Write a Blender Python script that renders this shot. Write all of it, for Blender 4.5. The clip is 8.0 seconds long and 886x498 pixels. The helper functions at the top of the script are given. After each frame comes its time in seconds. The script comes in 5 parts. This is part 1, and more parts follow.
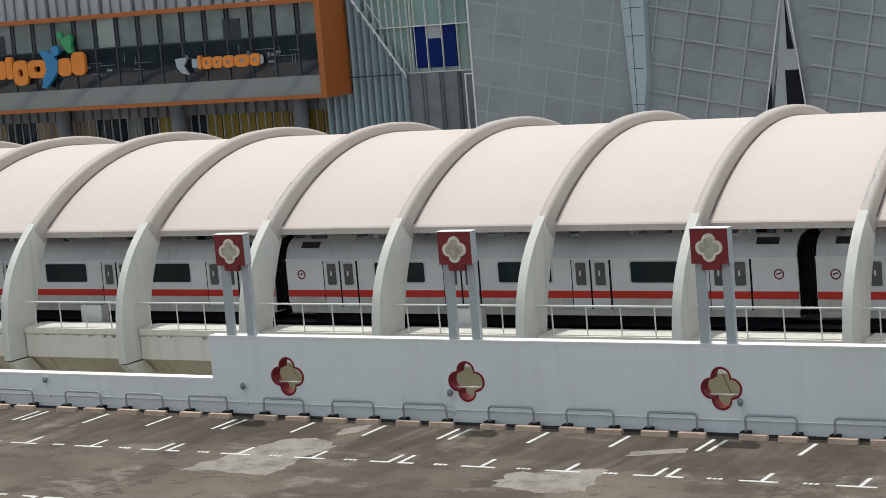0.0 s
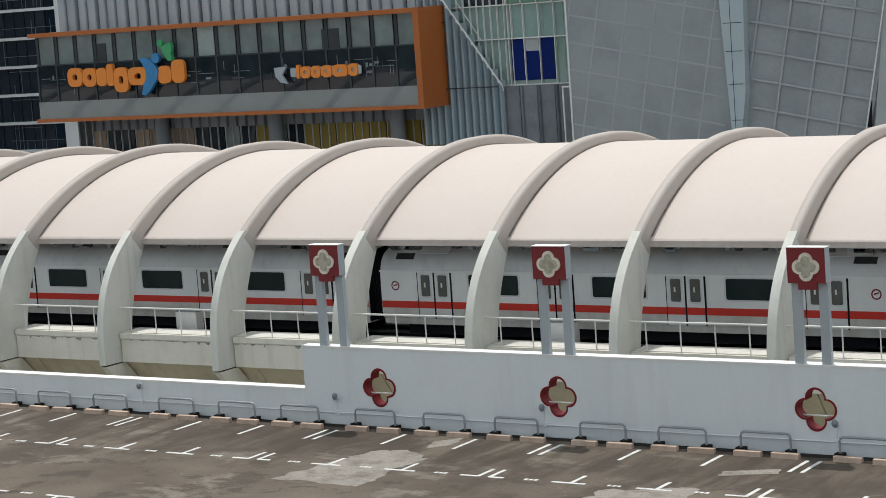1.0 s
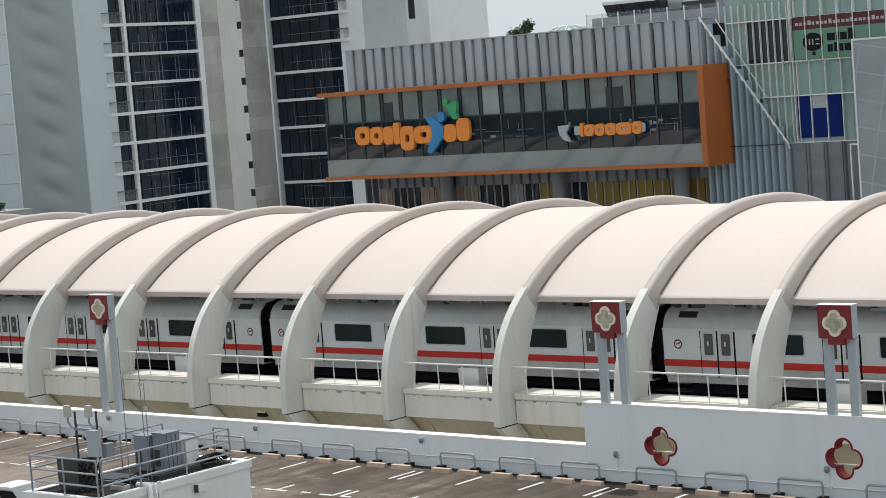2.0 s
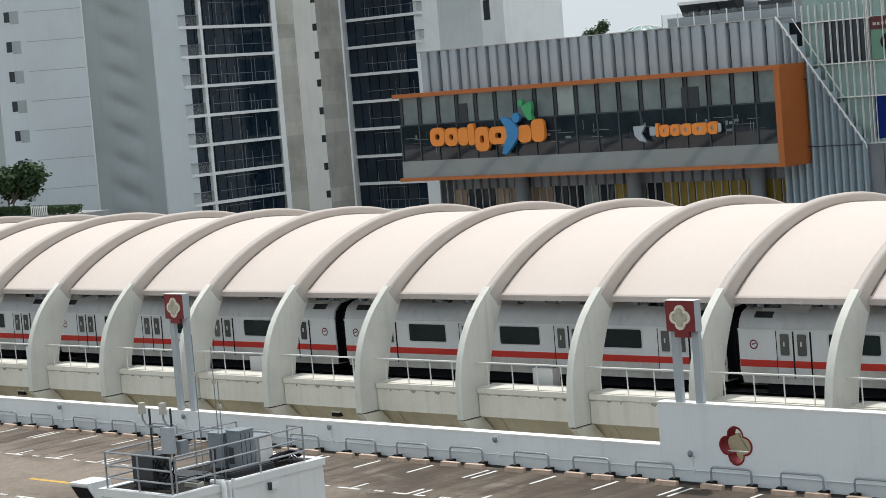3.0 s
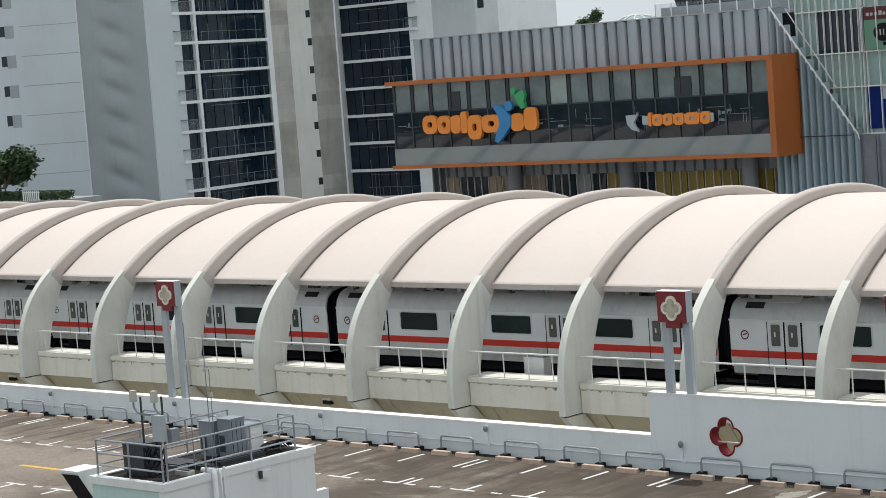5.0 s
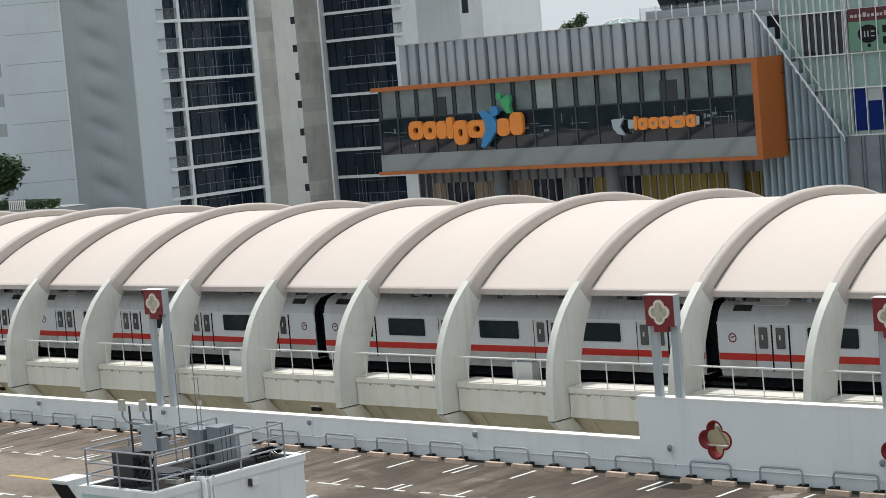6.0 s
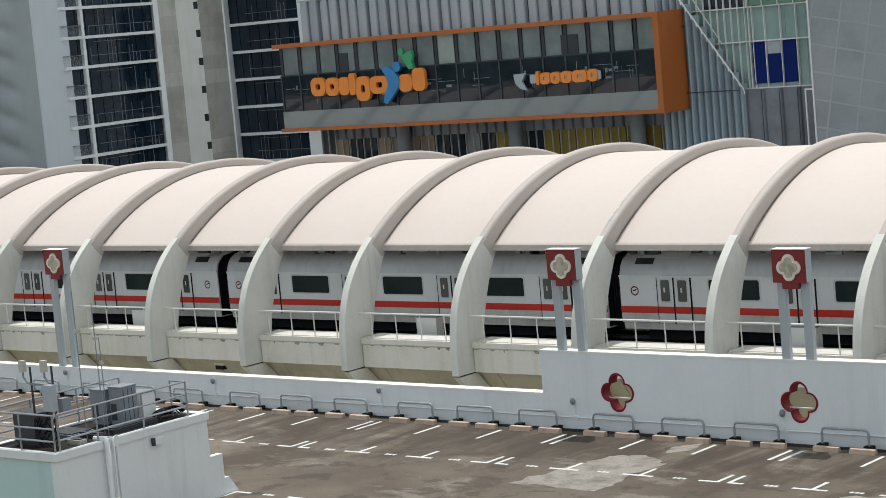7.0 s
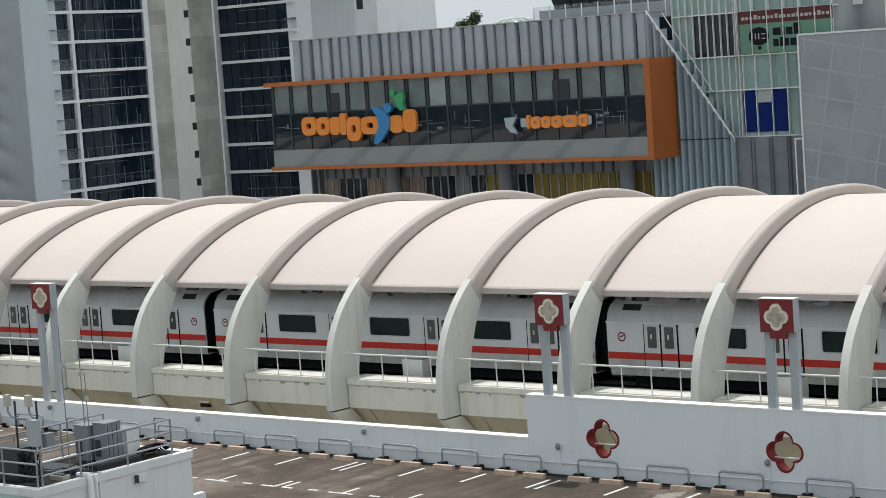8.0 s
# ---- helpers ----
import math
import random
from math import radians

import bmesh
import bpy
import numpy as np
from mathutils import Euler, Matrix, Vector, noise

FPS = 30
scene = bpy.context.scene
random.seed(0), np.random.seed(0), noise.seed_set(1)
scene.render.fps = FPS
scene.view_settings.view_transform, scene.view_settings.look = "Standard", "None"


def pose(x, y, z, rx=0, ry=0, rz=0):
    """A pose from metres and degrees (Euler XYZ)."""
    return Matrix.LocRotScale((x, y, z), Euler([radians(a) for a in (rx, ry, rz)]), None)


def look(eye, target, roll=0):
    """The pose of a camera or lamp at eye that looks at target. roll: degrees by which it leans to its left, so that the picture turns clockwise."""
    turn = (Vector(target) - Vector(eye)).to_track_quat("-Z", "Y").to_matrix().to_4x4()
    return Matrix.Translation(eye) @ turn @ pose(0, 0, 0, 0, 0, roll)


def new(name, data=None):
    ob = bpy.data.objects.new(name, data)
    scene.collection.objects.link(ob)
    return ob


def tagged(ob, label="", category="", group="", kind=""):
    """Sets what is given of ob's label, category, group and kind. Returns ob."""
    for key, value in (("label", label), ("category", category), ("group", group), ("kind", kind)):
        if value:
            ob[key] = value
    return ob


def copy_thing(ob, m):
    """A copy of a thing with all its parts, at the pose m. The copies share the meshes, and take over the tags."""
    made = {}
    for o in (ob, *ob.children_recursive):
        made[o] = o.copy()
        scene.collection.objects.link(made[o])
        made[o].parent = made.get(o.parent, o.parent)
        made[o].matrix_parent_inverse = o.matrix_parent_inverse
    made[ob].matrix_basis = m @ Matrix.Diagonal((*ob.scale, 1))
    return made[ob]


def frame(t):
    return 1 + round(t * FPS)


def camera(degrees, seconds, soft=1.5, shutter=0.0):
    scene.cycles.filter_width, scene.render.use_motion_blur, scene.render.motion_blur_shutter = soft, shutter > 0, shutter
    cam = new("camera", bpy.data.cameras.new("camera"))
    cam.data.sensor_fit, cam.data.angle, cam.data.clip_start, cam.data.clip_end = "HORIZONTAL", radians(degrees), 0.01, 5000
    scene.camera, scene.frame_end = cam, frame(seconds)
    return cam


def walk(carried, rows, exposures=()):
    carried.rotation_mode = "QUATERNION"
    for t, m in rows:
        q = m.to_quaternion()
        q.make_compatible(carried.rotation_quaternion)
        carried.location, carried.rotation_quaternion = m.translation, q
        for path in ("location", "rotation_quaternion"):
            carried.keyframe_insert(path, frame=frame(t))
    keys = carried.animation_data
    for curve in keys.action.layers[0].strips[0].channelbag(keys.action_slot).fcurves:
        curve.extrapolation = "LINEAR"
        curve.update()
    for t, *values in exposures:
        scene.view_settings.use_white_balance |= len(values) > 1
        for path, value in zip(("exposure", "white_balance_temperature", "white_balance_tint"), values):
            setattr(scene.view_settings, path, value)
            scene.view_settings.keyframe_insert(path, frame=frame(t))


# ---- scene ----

# ---------- camera: held by hand on a balcony, pans and tilts and sways a little ----------
cam = camera(24.126, 8.0, soft=0.45)


def aim(yaw, pitch, lean, *eye):
    y, p = radians(yaw), radians(pitch)
    d = Vector((-math.sin(y) * math.cos(p), math.cos(y) * math.cos(p), math.sin(p)))
    return look(eye, Vector(eye) + d, -lean)


# seconds, turn to the left of +y, pitch, lean to the right (degrees), eye (metres)
PAN = [
    (0, 30.504, -7.418, 4.817, 0.015, -0.185, 12.292),
    (0.1, 30.743, -7.546, 4.616, 0.011, -0.165, 12.293),
    (0.2, 31.057, -7.856, 4.417, 0.007, -0.145, 12.293),
    (0.3, 30.679, -7.837, 4.216, 0.002, -0.125, 12.294),
    (0.4, 31.496, -7.636, 4.016, -0.002, -0.105, 12.294),
    (0.5, 31.848, -7.605, 3.816, -0.006, -0.085, 12.295),
    (0.6, 32.045, -7.396, 3.877, -0.011, -0.085, 12.305),
    (0.7, 32.351, -7.412, 3.938, -0.015, -0.085, 12.316),
    (0.8, 32.345, -7.500, 3.999, -0.019, -0.085, 12.326),
    (0.9, 32.966, -7.460, 4.060, -0.024, -0.086, 12.337),
    (1, 33.106, -6.910, 4.121, -0.028, -0.086, 12.347),
    (1.1, 34.081, -6.274, 4.221, -0.026, -0.102, 12.328),
    (1.2, 34.152, -5.708, 4.320, -0.025, -0.118, 12.308),
    (1.3, 34.666, -5.342, 4.419, -0.023, -0.134, 12.288),
    (1.4, 36.037, -4.988, 4.518, -0.021, -0.150, 12.268),
    (1.5, 37.337, -4.951, 4.617, -0.019, -0.166, 12.248),
    (1.6, 38.653, -4.675, 4.488, -0.024, -0.143, 12.268),
    (1.7, 39.749, -4.811, 4.359, -0.029, -0.119, 12.288),
    (2.8, 41.536, -4.583, 4.566, 0.025, 0.106, 12.207),
    (2.9, 41.852, -4.618, 4.610, -0.005, 0.079, 12.182),
    (3, 42.901, -4.474, 4.654, -0.035, 0.051, 12.157),
    (3.1, 42.638, -4.292, 4.535, -0.038, 0.073, 12.173),
    (3.2, 42.139, -4.432, 4.416, -0.041, 0.094, 12.188),
    (3.3, 41.765, -4.782, 4.297, -0.044, 0.116, 12.203),
    (3.4, 42.670, -4.743, 4.178, -0.047, 0.138, 12.219),
    (3.5, 42.955, -4.768, 4.059, -0.050, 0.159, 12.234),
    (3.6, 42.991, -4.529, 4.023, -0.037, 0.144, 12.218),
    (3.7, 43.289, -4.436, 3.986, -0.025, 0.128, 12.201),
    (3.8, 42.929, -4.464, 3.948, -0.012, 0.112, 12.185),
    (3.9, 43.002, -4.674, 3.911, 0.001, 0.096, 12.168),
    (4, 42.509, -5.018, 3.875, 0.013, 0.081, 12.152),
    (4.1, 41.960, -5.019, 3.899, 0.001, 0.063, 12.155),
    (4.2, 42.629, -4.799, 3.924, -0.012, 0.046, 12.159),
    (5.3, 42.496, -4.834, 4.516, -0.028, 0.039, 12.243),
    (5.4, 42.222, -4.767, 4.498, -0.040, 0.016, 12.242),
    (5.5, 42.491, -4.669, 4.481, -0.051, -0.006, 12.241),
    (5.6, 42.710, -4.544, 4.542, -0.044, -0.004, 12.245),
    (5.7, 42.319, -4.562, 4.603, -0.037, -0.002, 12.249),
    (5.8, 42.186, -4.660, 4.665, -0.029, -0.000, 12.253),
    (5.9, 42.428, -4.612, 4.726, -0.022, 0.002, 12.256),
    (6, 42.328, -4.738, 4.787, -0.015, 0.004, 12.260),
    (6.1, 42.261, -4.931, 4.723, -0.010, 0.001, 12.255),
    (6.2, 41.933, -5.172, 4.658, -0.006, -0.002, 12.250),
    (6.3, 41.707, -5.188, 4.593, -0.001, -0.006, 12.245),
    (6.4, 42.048, -5.232, 4.529, 0.003, -0.009, 12.240),
    (6.5, 42.285, -5.346, 4.464, 0.008, -0.012, 12.235),
    (6.6, 41.758, -5.532, 4.606, 0.016, 0.004, 12.238),
    (6.7, 41.650, -5.664, 4.746, 0.024, 0.020, 12.241),
    (6.8, 41.069, -5.624, 4.887, 0.032, 0.036, 12.243),
    (6.9, 40.763, -5.819, 5.029, 0.040, 0.052, 12.246),
    (7, 39.808, -6.173, 5.170, 0.048, 0.068, 12.249),
    (7.1, 39.252, -6.358, 4.943, 0.047, 0.059, 12.251),
    (7.2, 39.406, -6.366, 4.715, 0.046, 0.050, 12.253),
    (7.3, 39.132, -6.168, 4.488, 0.045, 0.042, 12.255),
    (7.4, 39.598, -5.721, 4.261, 0.044, 0.033, 12.257),
    (7.5, 39.694, -5.564, 4.034, 0.043, 0.024, 12.259),
    (7.6, 38.848, -5.841, 4.017, 0.037, 0.032, 12.264),
    (7.7, 38.382, -5.925, 4.000, 0.030, 0.039, 12.269),
    (7.8, 39.038, -5.586, 3.983, 0.024, 0.046, 12.274),
    (7.9, 39.832, -5.212, 3.966, 0.018, 0.054, 12.278),
    (8, 39.366, -5.061, 3.949, 0.011, 0.061, 12.283),
]
EXPOSURES = [(0.0, -0.08), (1.1, -0.08), (1.5, 0.08), (3.0, 0.14), (6.0, 0.12), (7.0, 0.05), (8.0, 0.05)]
walk(cam, [(t, aim(*turn)) for t, *turn in PAN], EXPOSURES)

# ---------- daylight: hazy high sun from behind the station ----------
SUN_TO = Vector((-0.9, 1.28, 4.85)).normalized()
world = bpy.data.worlds.new("hazy_sky")
scene.world = world
world.use_nodes = True
wn, wl = world.node_tree.nodes, world.node_tree.links
sky = wn.new("ShaderNodeTexSky")
sky.sky_type = "NISHITA"
sky.sun_disc = False
sky.sun_elevation = math.asin(SUN_TO.z)
sky.sun_rotation = math.atan2(SUN_TO.x, SUN_TO.y)
sky.dust_density = 4.0
sky.air_density = 1.2
haze = wn.new("ShaderNodeHueSaturation")
haze.inputs["Saturation"].default_value = 0.3
haze.inputs["Value"].default_value = 1.0
wl.new(sky.outputs["Color"], haze.inputs["Color"])
veil = wn.new("ShaderNodeMix")
veil.data_type = "RGBA"
veil.inputs[0].default_value = 0.85
veil.inputs[7].default_value = (4.45, 4.9, 5.2, 1)
wl.new(haze.outputs["Color"], veil.inputs[6])
wl.new(veil.outputs[2], wn["Background"].inputs["Color"])
wn["Background"].inputs["Strength"].default_value = 0.15
sun_data = bpy.data.lights.new("sun", "SUN")
sun_data.energy = 2.6
sun_data.angle = radians(0.6)
sun_data.color = (1.0, 0.965, 0.92)
sun = new("sun", sun_data)
sun.matrix_world = look(SUN_TO * 100, (0, 0, 0))


# ---------- materials ----------
def ramp(nt, lo, hi, a, b, src):
    n = nt.nodes.new("ShaderNodeMapRange")
    n.inputs[1].default_value, n.inputs[2].default_value = lo, hi
    n.inputs[3].default_value, n.inputs[4].default_value = a, b
    nt.links.new(src, n.inputs[0])
    return n.outputs[0]


def mixed(nt, fac, a, b, mode="MIX"):
    n = nt.nodes.new("ShaderNodeMix")
    n.data_type, n.blend_type = "RGBA", mode
    for sock, v in ((n.inputs[0], fac), (n.inputs[6], a), (n.inputs[7], b)):
        if isinstance(v, (int, float)):
            sock.default_value = v
        elif isinstance(v, tuple):
            sock.default_value = (*v, 1)
        else:
            nt.links.new(v, sock)
    return n.outputs[2]


def noise_of(nt, scale, detail=4, rough=0.6, stretch=(1, 1, 1), distort=0.0):
    co = nt.nodes.new("ShaderNodeNewGeometry").outputs["Position"]
    mp = nt.nodes.new("ShaderNodeMapping")
    mp.inputs["Scale"].default_value = stretch
    nt.links.new(co, mp.inputs[0])
    n = nt.nodes.new("ShaderNodeTexNoise")
    n.inputs["Scale"].default_value, n.inputs["Detail"].default_value = scale, detail
    n.inputs["Roughness"].default_value, n.inputs["Distortion"].default_value = rough, distort
    nt.links.new(mp.outputs[0], n.inputs["Vector"])
    return n.outputs["Fac"]


def surface(name, col, rough=0.6, metal=0.0, stain=None, amount=0.35, grain=0.08, big=0.25, fine=9.0,
            streak=0.0, bump=0.15, spec=0.4, piece=0.0):
    """A painted or mineral surface: base colour, large stains, vertical streaks, fine grain and relief."""
    m = bpy.data.materials.new(name)
    m.use_nodes = True
    nt = m.node_tree
    bs = nt.nodes["Principled BSDF"]
    stain = stain or tuple(c * 0.6 for c in col)
    c = mixed(nt, ramp(nt, 0.45, 0.75, 0.0, amount, noise_of(nt, big)), col, stain)
    if streak:
        c = mixed(nt, ramp(nt, 0.52, 0.78, 0.0, streak, noise_of(nt, 1.0, 5, 0.65, (2.2, 2.2, 0.16))), c, stain)
    g = noise_of(nt, fine, 3)
    c = mixed(nt, ramp(nt, 0.3, 0.7, 0.0, grain, g), c, tuple(x * 0.35 for x in col))
    if piece:
        rnd = nt.nodes.new("ShaderNodeObjectInfo").outputs["Random"]
        c = mixed(nt, ramp(nt, 0, 1, 0, piece, rnd), c, tuple(x * 0.4 for x in col))
    nt.links.new(c, bs.inputs["Base Color"])
    nt.links.new(ramp(nt, 0.3, 0.7, max(rough - 0.08, 0.02), min(rough + 0.08, 1), g), bs.inputs["Roughness"])
    bs.inputs["Metallic"].default_value = metal
    bs.inputs["Specular IOR Level"].default_value = spec
    if bump:
        b = nt.nodes.new("ShaderNodeBump")
        b.inputs["Strength"].default_value, b.inputs["Distance"].default_value = bump, 0.02
        nt.links.new(g, b.inputs["Height"])
        nt.links.new(b.outputs[0], bs.inputs["Normal"])
    return m


def glassy(name, col, rough=0.08, spec=0.6, tint=0.5, ior=1.5):
    """Dark window glass seen from outside."""
    m = bpy.data.materials.new(name)
    m.use_nodes = True
    nt = m.node_tree
    bs = nt.nodes["Principled BSDF"]
    c = mixed(nt, ramp(nt, 0.35, 0.7, 0, tint, noise_of(nt, 0.6, 3)), col, tuple(x * 1.8 + 0.01 for x in col))
    nt.links.new(c, bs.inputs["Base Color"])
    bs.inputs["Roughness"].default_value = rough
    bs.inputs["Specular IOR Level"].default_value = spec
    bs.inputs["IOR"].default_value = ior
    return m


def clear_pane(name, col, body=0.3):
    """Thin tinted glass that lets most of what is behind it through."""
    m = glassy(name, col, 0.05, 0.5, 0.3)
    nt = m.node_tree
    mix, clear = nt.nodes.new("ShaderNodeMixShader"), nt.nodes.new("ShaderNodeBsdfTransparent")
    mix.inputs[0].default_value = body
    nt.links.new(clear.outputs[0], mix.inputs[1])
    nt.links.new(nt.nodes["Principled BSDF"].outputs[0], mix.inputs[2])
    nt.links.new(mix.outputs[0], nt.nodes["Material Output"].inputs[0])
    return m


M = {}
M["roof"] = surface("cream_roof", (0.668, 0.592, 0.541), 0.6, stain=(0.625, 0.549, 0.495), amount=0.35, streak=0.16, grain=0.03, fine=4, bump=0.0, spec=0.12)
M["rib"] = surface("taupe_rib_paint", (0.505, 0.45, 0.41), 0.6, stain=(0.42, 0.36, 0.31), amount=0.35, streak=0.2, grain=0.06)
M["eave"] = surface("eave_paint", (0.55, 0.48, 0.44), 0.6, stain=(0.3, 0.26, 0.23), streak=0.3)
M["leg"] = surface("pale_green_concrete", (0.765, 0.757, 0.697), 0.75, stain=(0.36, 0.37, 0.31), amount=0.4, streak=0.35, grain=0.08)
M["parapet"] = surface("weathered_pale_concrete", (0.86, 0.825, 0.73), 0.8, stain=(0.42, 0.39, 0.3), amount=0.35, streak=0.28, grain=0.1)
M["ledge"] = surface("ledge_concrete", (0.76, 0.745, 0.685), 0.85, stain=(0.42, 0.4, 0.35), amount=0.5, grain=0.1, big=1.2)
M["girder"] = surface("beige_girder_concrete", (0.74, 0.65, 0.47), 0.85, stain=(0.28, 0.23, 0.15), amount=0.45, streak=0.35, grain=0.1)
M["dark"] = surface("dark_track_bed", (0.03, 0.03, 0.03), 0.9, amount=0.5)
M["wall"] = surface("white_wall_paint", (0.745, 0.79, 0.812), 0.7, stain=(0.5, 0.51, 0.53), amount=0.25, streak=0.25, grain=0.04)
M["coping"] = surface("white_coping", (0.8, 0.8, 0.78), 0.7, stain=(0.5, 0.5, 0.47), amount=0.4, big=1.5)
M["train"] = surface("silver_train_paint", (0.88, 0.9, 0.91), 0.35, stain=(0.55, 0.56, 0.57), amount=0.3, streak=0.15, grain=0.03, bump=0.03)
M["train_red"] = surface("red_stripe_paint", (0.72, 0.042, 0.026), 0.5, stain=(0.4, 0.04, 0.03), grain=0.03, bump=0.02)
M["glass_dark"] = glassy("dark_window_glass", (0.007, 0.018, 0.02), 0.05, 0.2, 0.5)
M["ground"] = surface("far_ground", (0.26, 0.26, 0.24), 0.95, big=0.02)
M["tower_white"] = surface("tower_white_paint", (0.615, 0.67, 0.705), 0.75, stain=(0.42, 0.43, 0.44), amount=0.35, streak=0.2, grain=0.03, big=0.1)
M["tower_grey"] = surface("tower_grey_plaster", (0.385, 0.42, 0.43), 0.8, stain=(0.265, 0.29, 0.3), amount=0.5, streak=0.35, grain=0.06, big=0.12)
M["tower_glass"] = glassy("tower_window_glass", (0.008, 0.018, 0.031), 0.06, 0.5, 0.4, 1.5)
M["tower_panel"] = surface("tower_stained_panel", (0.62, 0.605, 0.55), 0.8, stain=(0.3, 0.285, 0.235), amount=0.8, streak=0.4, grain=0.06, big=0.25, piece=0.4)
M["stair_white"] = surface("tower_cream_paint", (0.9, 0.9, 0.86), 0.7, stain=(0.6, 0.6, 0.55), amount=0.3, streak=0.3, grain=0.03, big=0.2)
M["slab_white"] = surface("tower_slab_paint", (0.88, 0.9, 0.91), 0.65, stain=(0.62, 0.63, 0.63), amount=0.3, streak=0.2, grain=0.02, big=0.3)
M["seal"] = surface("dark_roof_seal", (0.17, 0.14, 0.12), 0.8, stain=(0.4, 0.34, 0.3), amount=0.9, big=1.2)
M["drip"] = surface("dark_drip_stain", (0.3, 0.295, 0.25), 0.9, stain=(0.55, 0.55, 0.49), amount=0.9, big=4.0)
M["orange"] = surface("orange_cladding", (0.44, 0.13, 0.03), 0.5, stain=(0.3, 0.09, 0.02), streak=0.2, grain=0.05)
M["fin"] = surface("blue_grey_fin_metal", (0.38, 0.475, 0.535), 0.45, metal=0.1, stain=(0.28, 0.33, 0.37), streak=0.35, amount=0.5, piece=0.3)
M["clad"] = surface("pale_blue_grey_cladding", (0.42, 0.505, 0.55), 0.5, stain=(0.34, 0.41, 0.45), streak=0.2, grain=0.03)
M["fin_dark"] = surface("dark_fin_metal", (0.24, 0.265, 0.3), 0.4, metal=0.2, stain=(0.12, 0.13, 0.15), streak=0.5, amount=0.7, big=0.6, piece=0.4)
M["maroon"] = surface("maroon_rim_paint", (0.2, 0.014, 0.018), 0.55, stain=(0.13, 0.012, 0.014), grain=0.05, spec=0.2)
M["tower_pale"] = surface("tower_pale_grey_plaster", (0.62, 0.655, 0.665), 0.8, stain=(0.42, 0.44, 0.44), amount=0.6, streak=0.3, grain=0.04, big=0.15)


# ---------- building helpers ----------
def bm_box(bm, x0, x1, y0, y1, z0, z1):
    v = [bm.verts.new((x, y, z)) for x in (x0, x1) for y in (y0, y1) for z in (z0, z1)]
    for q in ((0, 1, 3, 2), (4, 6, 7, 5), (0, 4, 5, 1), (2, 3, 7, 6), (0, 2, 6, 4), (1, 5, 7, 3)):
        bm.faces.new([v[i] for i in q])
    return v


def bm_prism(bm, outline, axis, a, b):
    """Closed outline (pairs) pushed from a to b along axis: 'x': pairs are (y, z); 'y': (x, z); 'z': (x, y)."""
    def at(p, d):
        return {"x": (d, p[0], p[1]), "y": (p[0], d, p[1]), "z": (p[0], p[1], d)}[axis]
    lo, hi = [bm.verts.new(at(p, a)) for p in outline], [bm.verts.new(at(p, b)) for p in outline]
    n = len(outline)
    for i in range(n):
        bm.faces.new((lo[i], lo[(i + 1) % n], hi[(i + 1) % n], hi[i]))
    bm.faces.new(lo), bm.faces.new(list(reversed(hi)))


def bm_tube(bm, pts, r, sides=8):
    """A round bar along a line of points."""
    pts = [Vector(p) for p in pts]
    rings = []
    for i, p in enumerate(pts):
        d = (pts[min(i + 1, len(pts) - 1)] - pts[max(i - 1, 0)]).normalized()
        u = d.cross(Vector((0, 0, 1)) if abs(d.z) < 0.9 else Vector((1, 0, 0))).normalized()
        w = d.cross(u)
        rings.append([bm.verts.new(p + r * (math.cos(k * math.tau / sides) * u + math.sin(k * math.tau / sides) * w)) for k in range(sides)])
    for a, b in zip(rings, rings[1:]):
        for k in range(sides):
            bm.faces.new((a[k], a[(k + 1) % sides], b[(k + 1) % sides], b[k]))
    bm.faces.new(rings[0]), bm.faces.new(list(reversed(rings[-1])))


def bm_bevel(bm, w, seg=1):
    bmesh.ops.bevel(bm, geom=[e for e in bm.edges if e.is_manifold and e.calc_face_angle(0) > 0.5], offset=w, segments=seg, affect="EDGES", clamp_overlap=True)


def part(name, bm, material, parent=None, label="", smooth=False):
    """Links a bmesh as ONE mesh object, under parent if there is one."""
    bmesh.ops.recalc_face_normals(bm, faces=bm.faces)
    me = bpy.data.meshes.new(name)
    bm.to_mesh(me)
    bm.free()
    if smooth:
        me.shade_smooth()
        me.set_sharp_from_angle(angle=radians(35))
    me.materials.append(material)
    ob = new(name, me)
    ob.parent = parent
    if label:
        tagged(ob, label)
    return ob


def box(name, material, x0, x1, y0, y1, z0, z1, parent=None, label="", bevel=0.0):
    bm = bmesh.new()
    bm_box(bm, x0, x1, y0, y1, z0, z1)
    if bevel:
        bm_bevel(bm, bevel)
    return part(name, bm, material, parent, label)


def thing(name, at, label, category, group="", kind=""):
    e = new(name)
    e.location = at
    e.empty_display_size = 0.3
    return tagged(e, label, category, group, kind)


def again(src, name, parent, offset):
    """Another object on the same mesh, moved by offset."""
    o = new(name, src.data)
    o.parent = parent
    o.location = offset
    return o


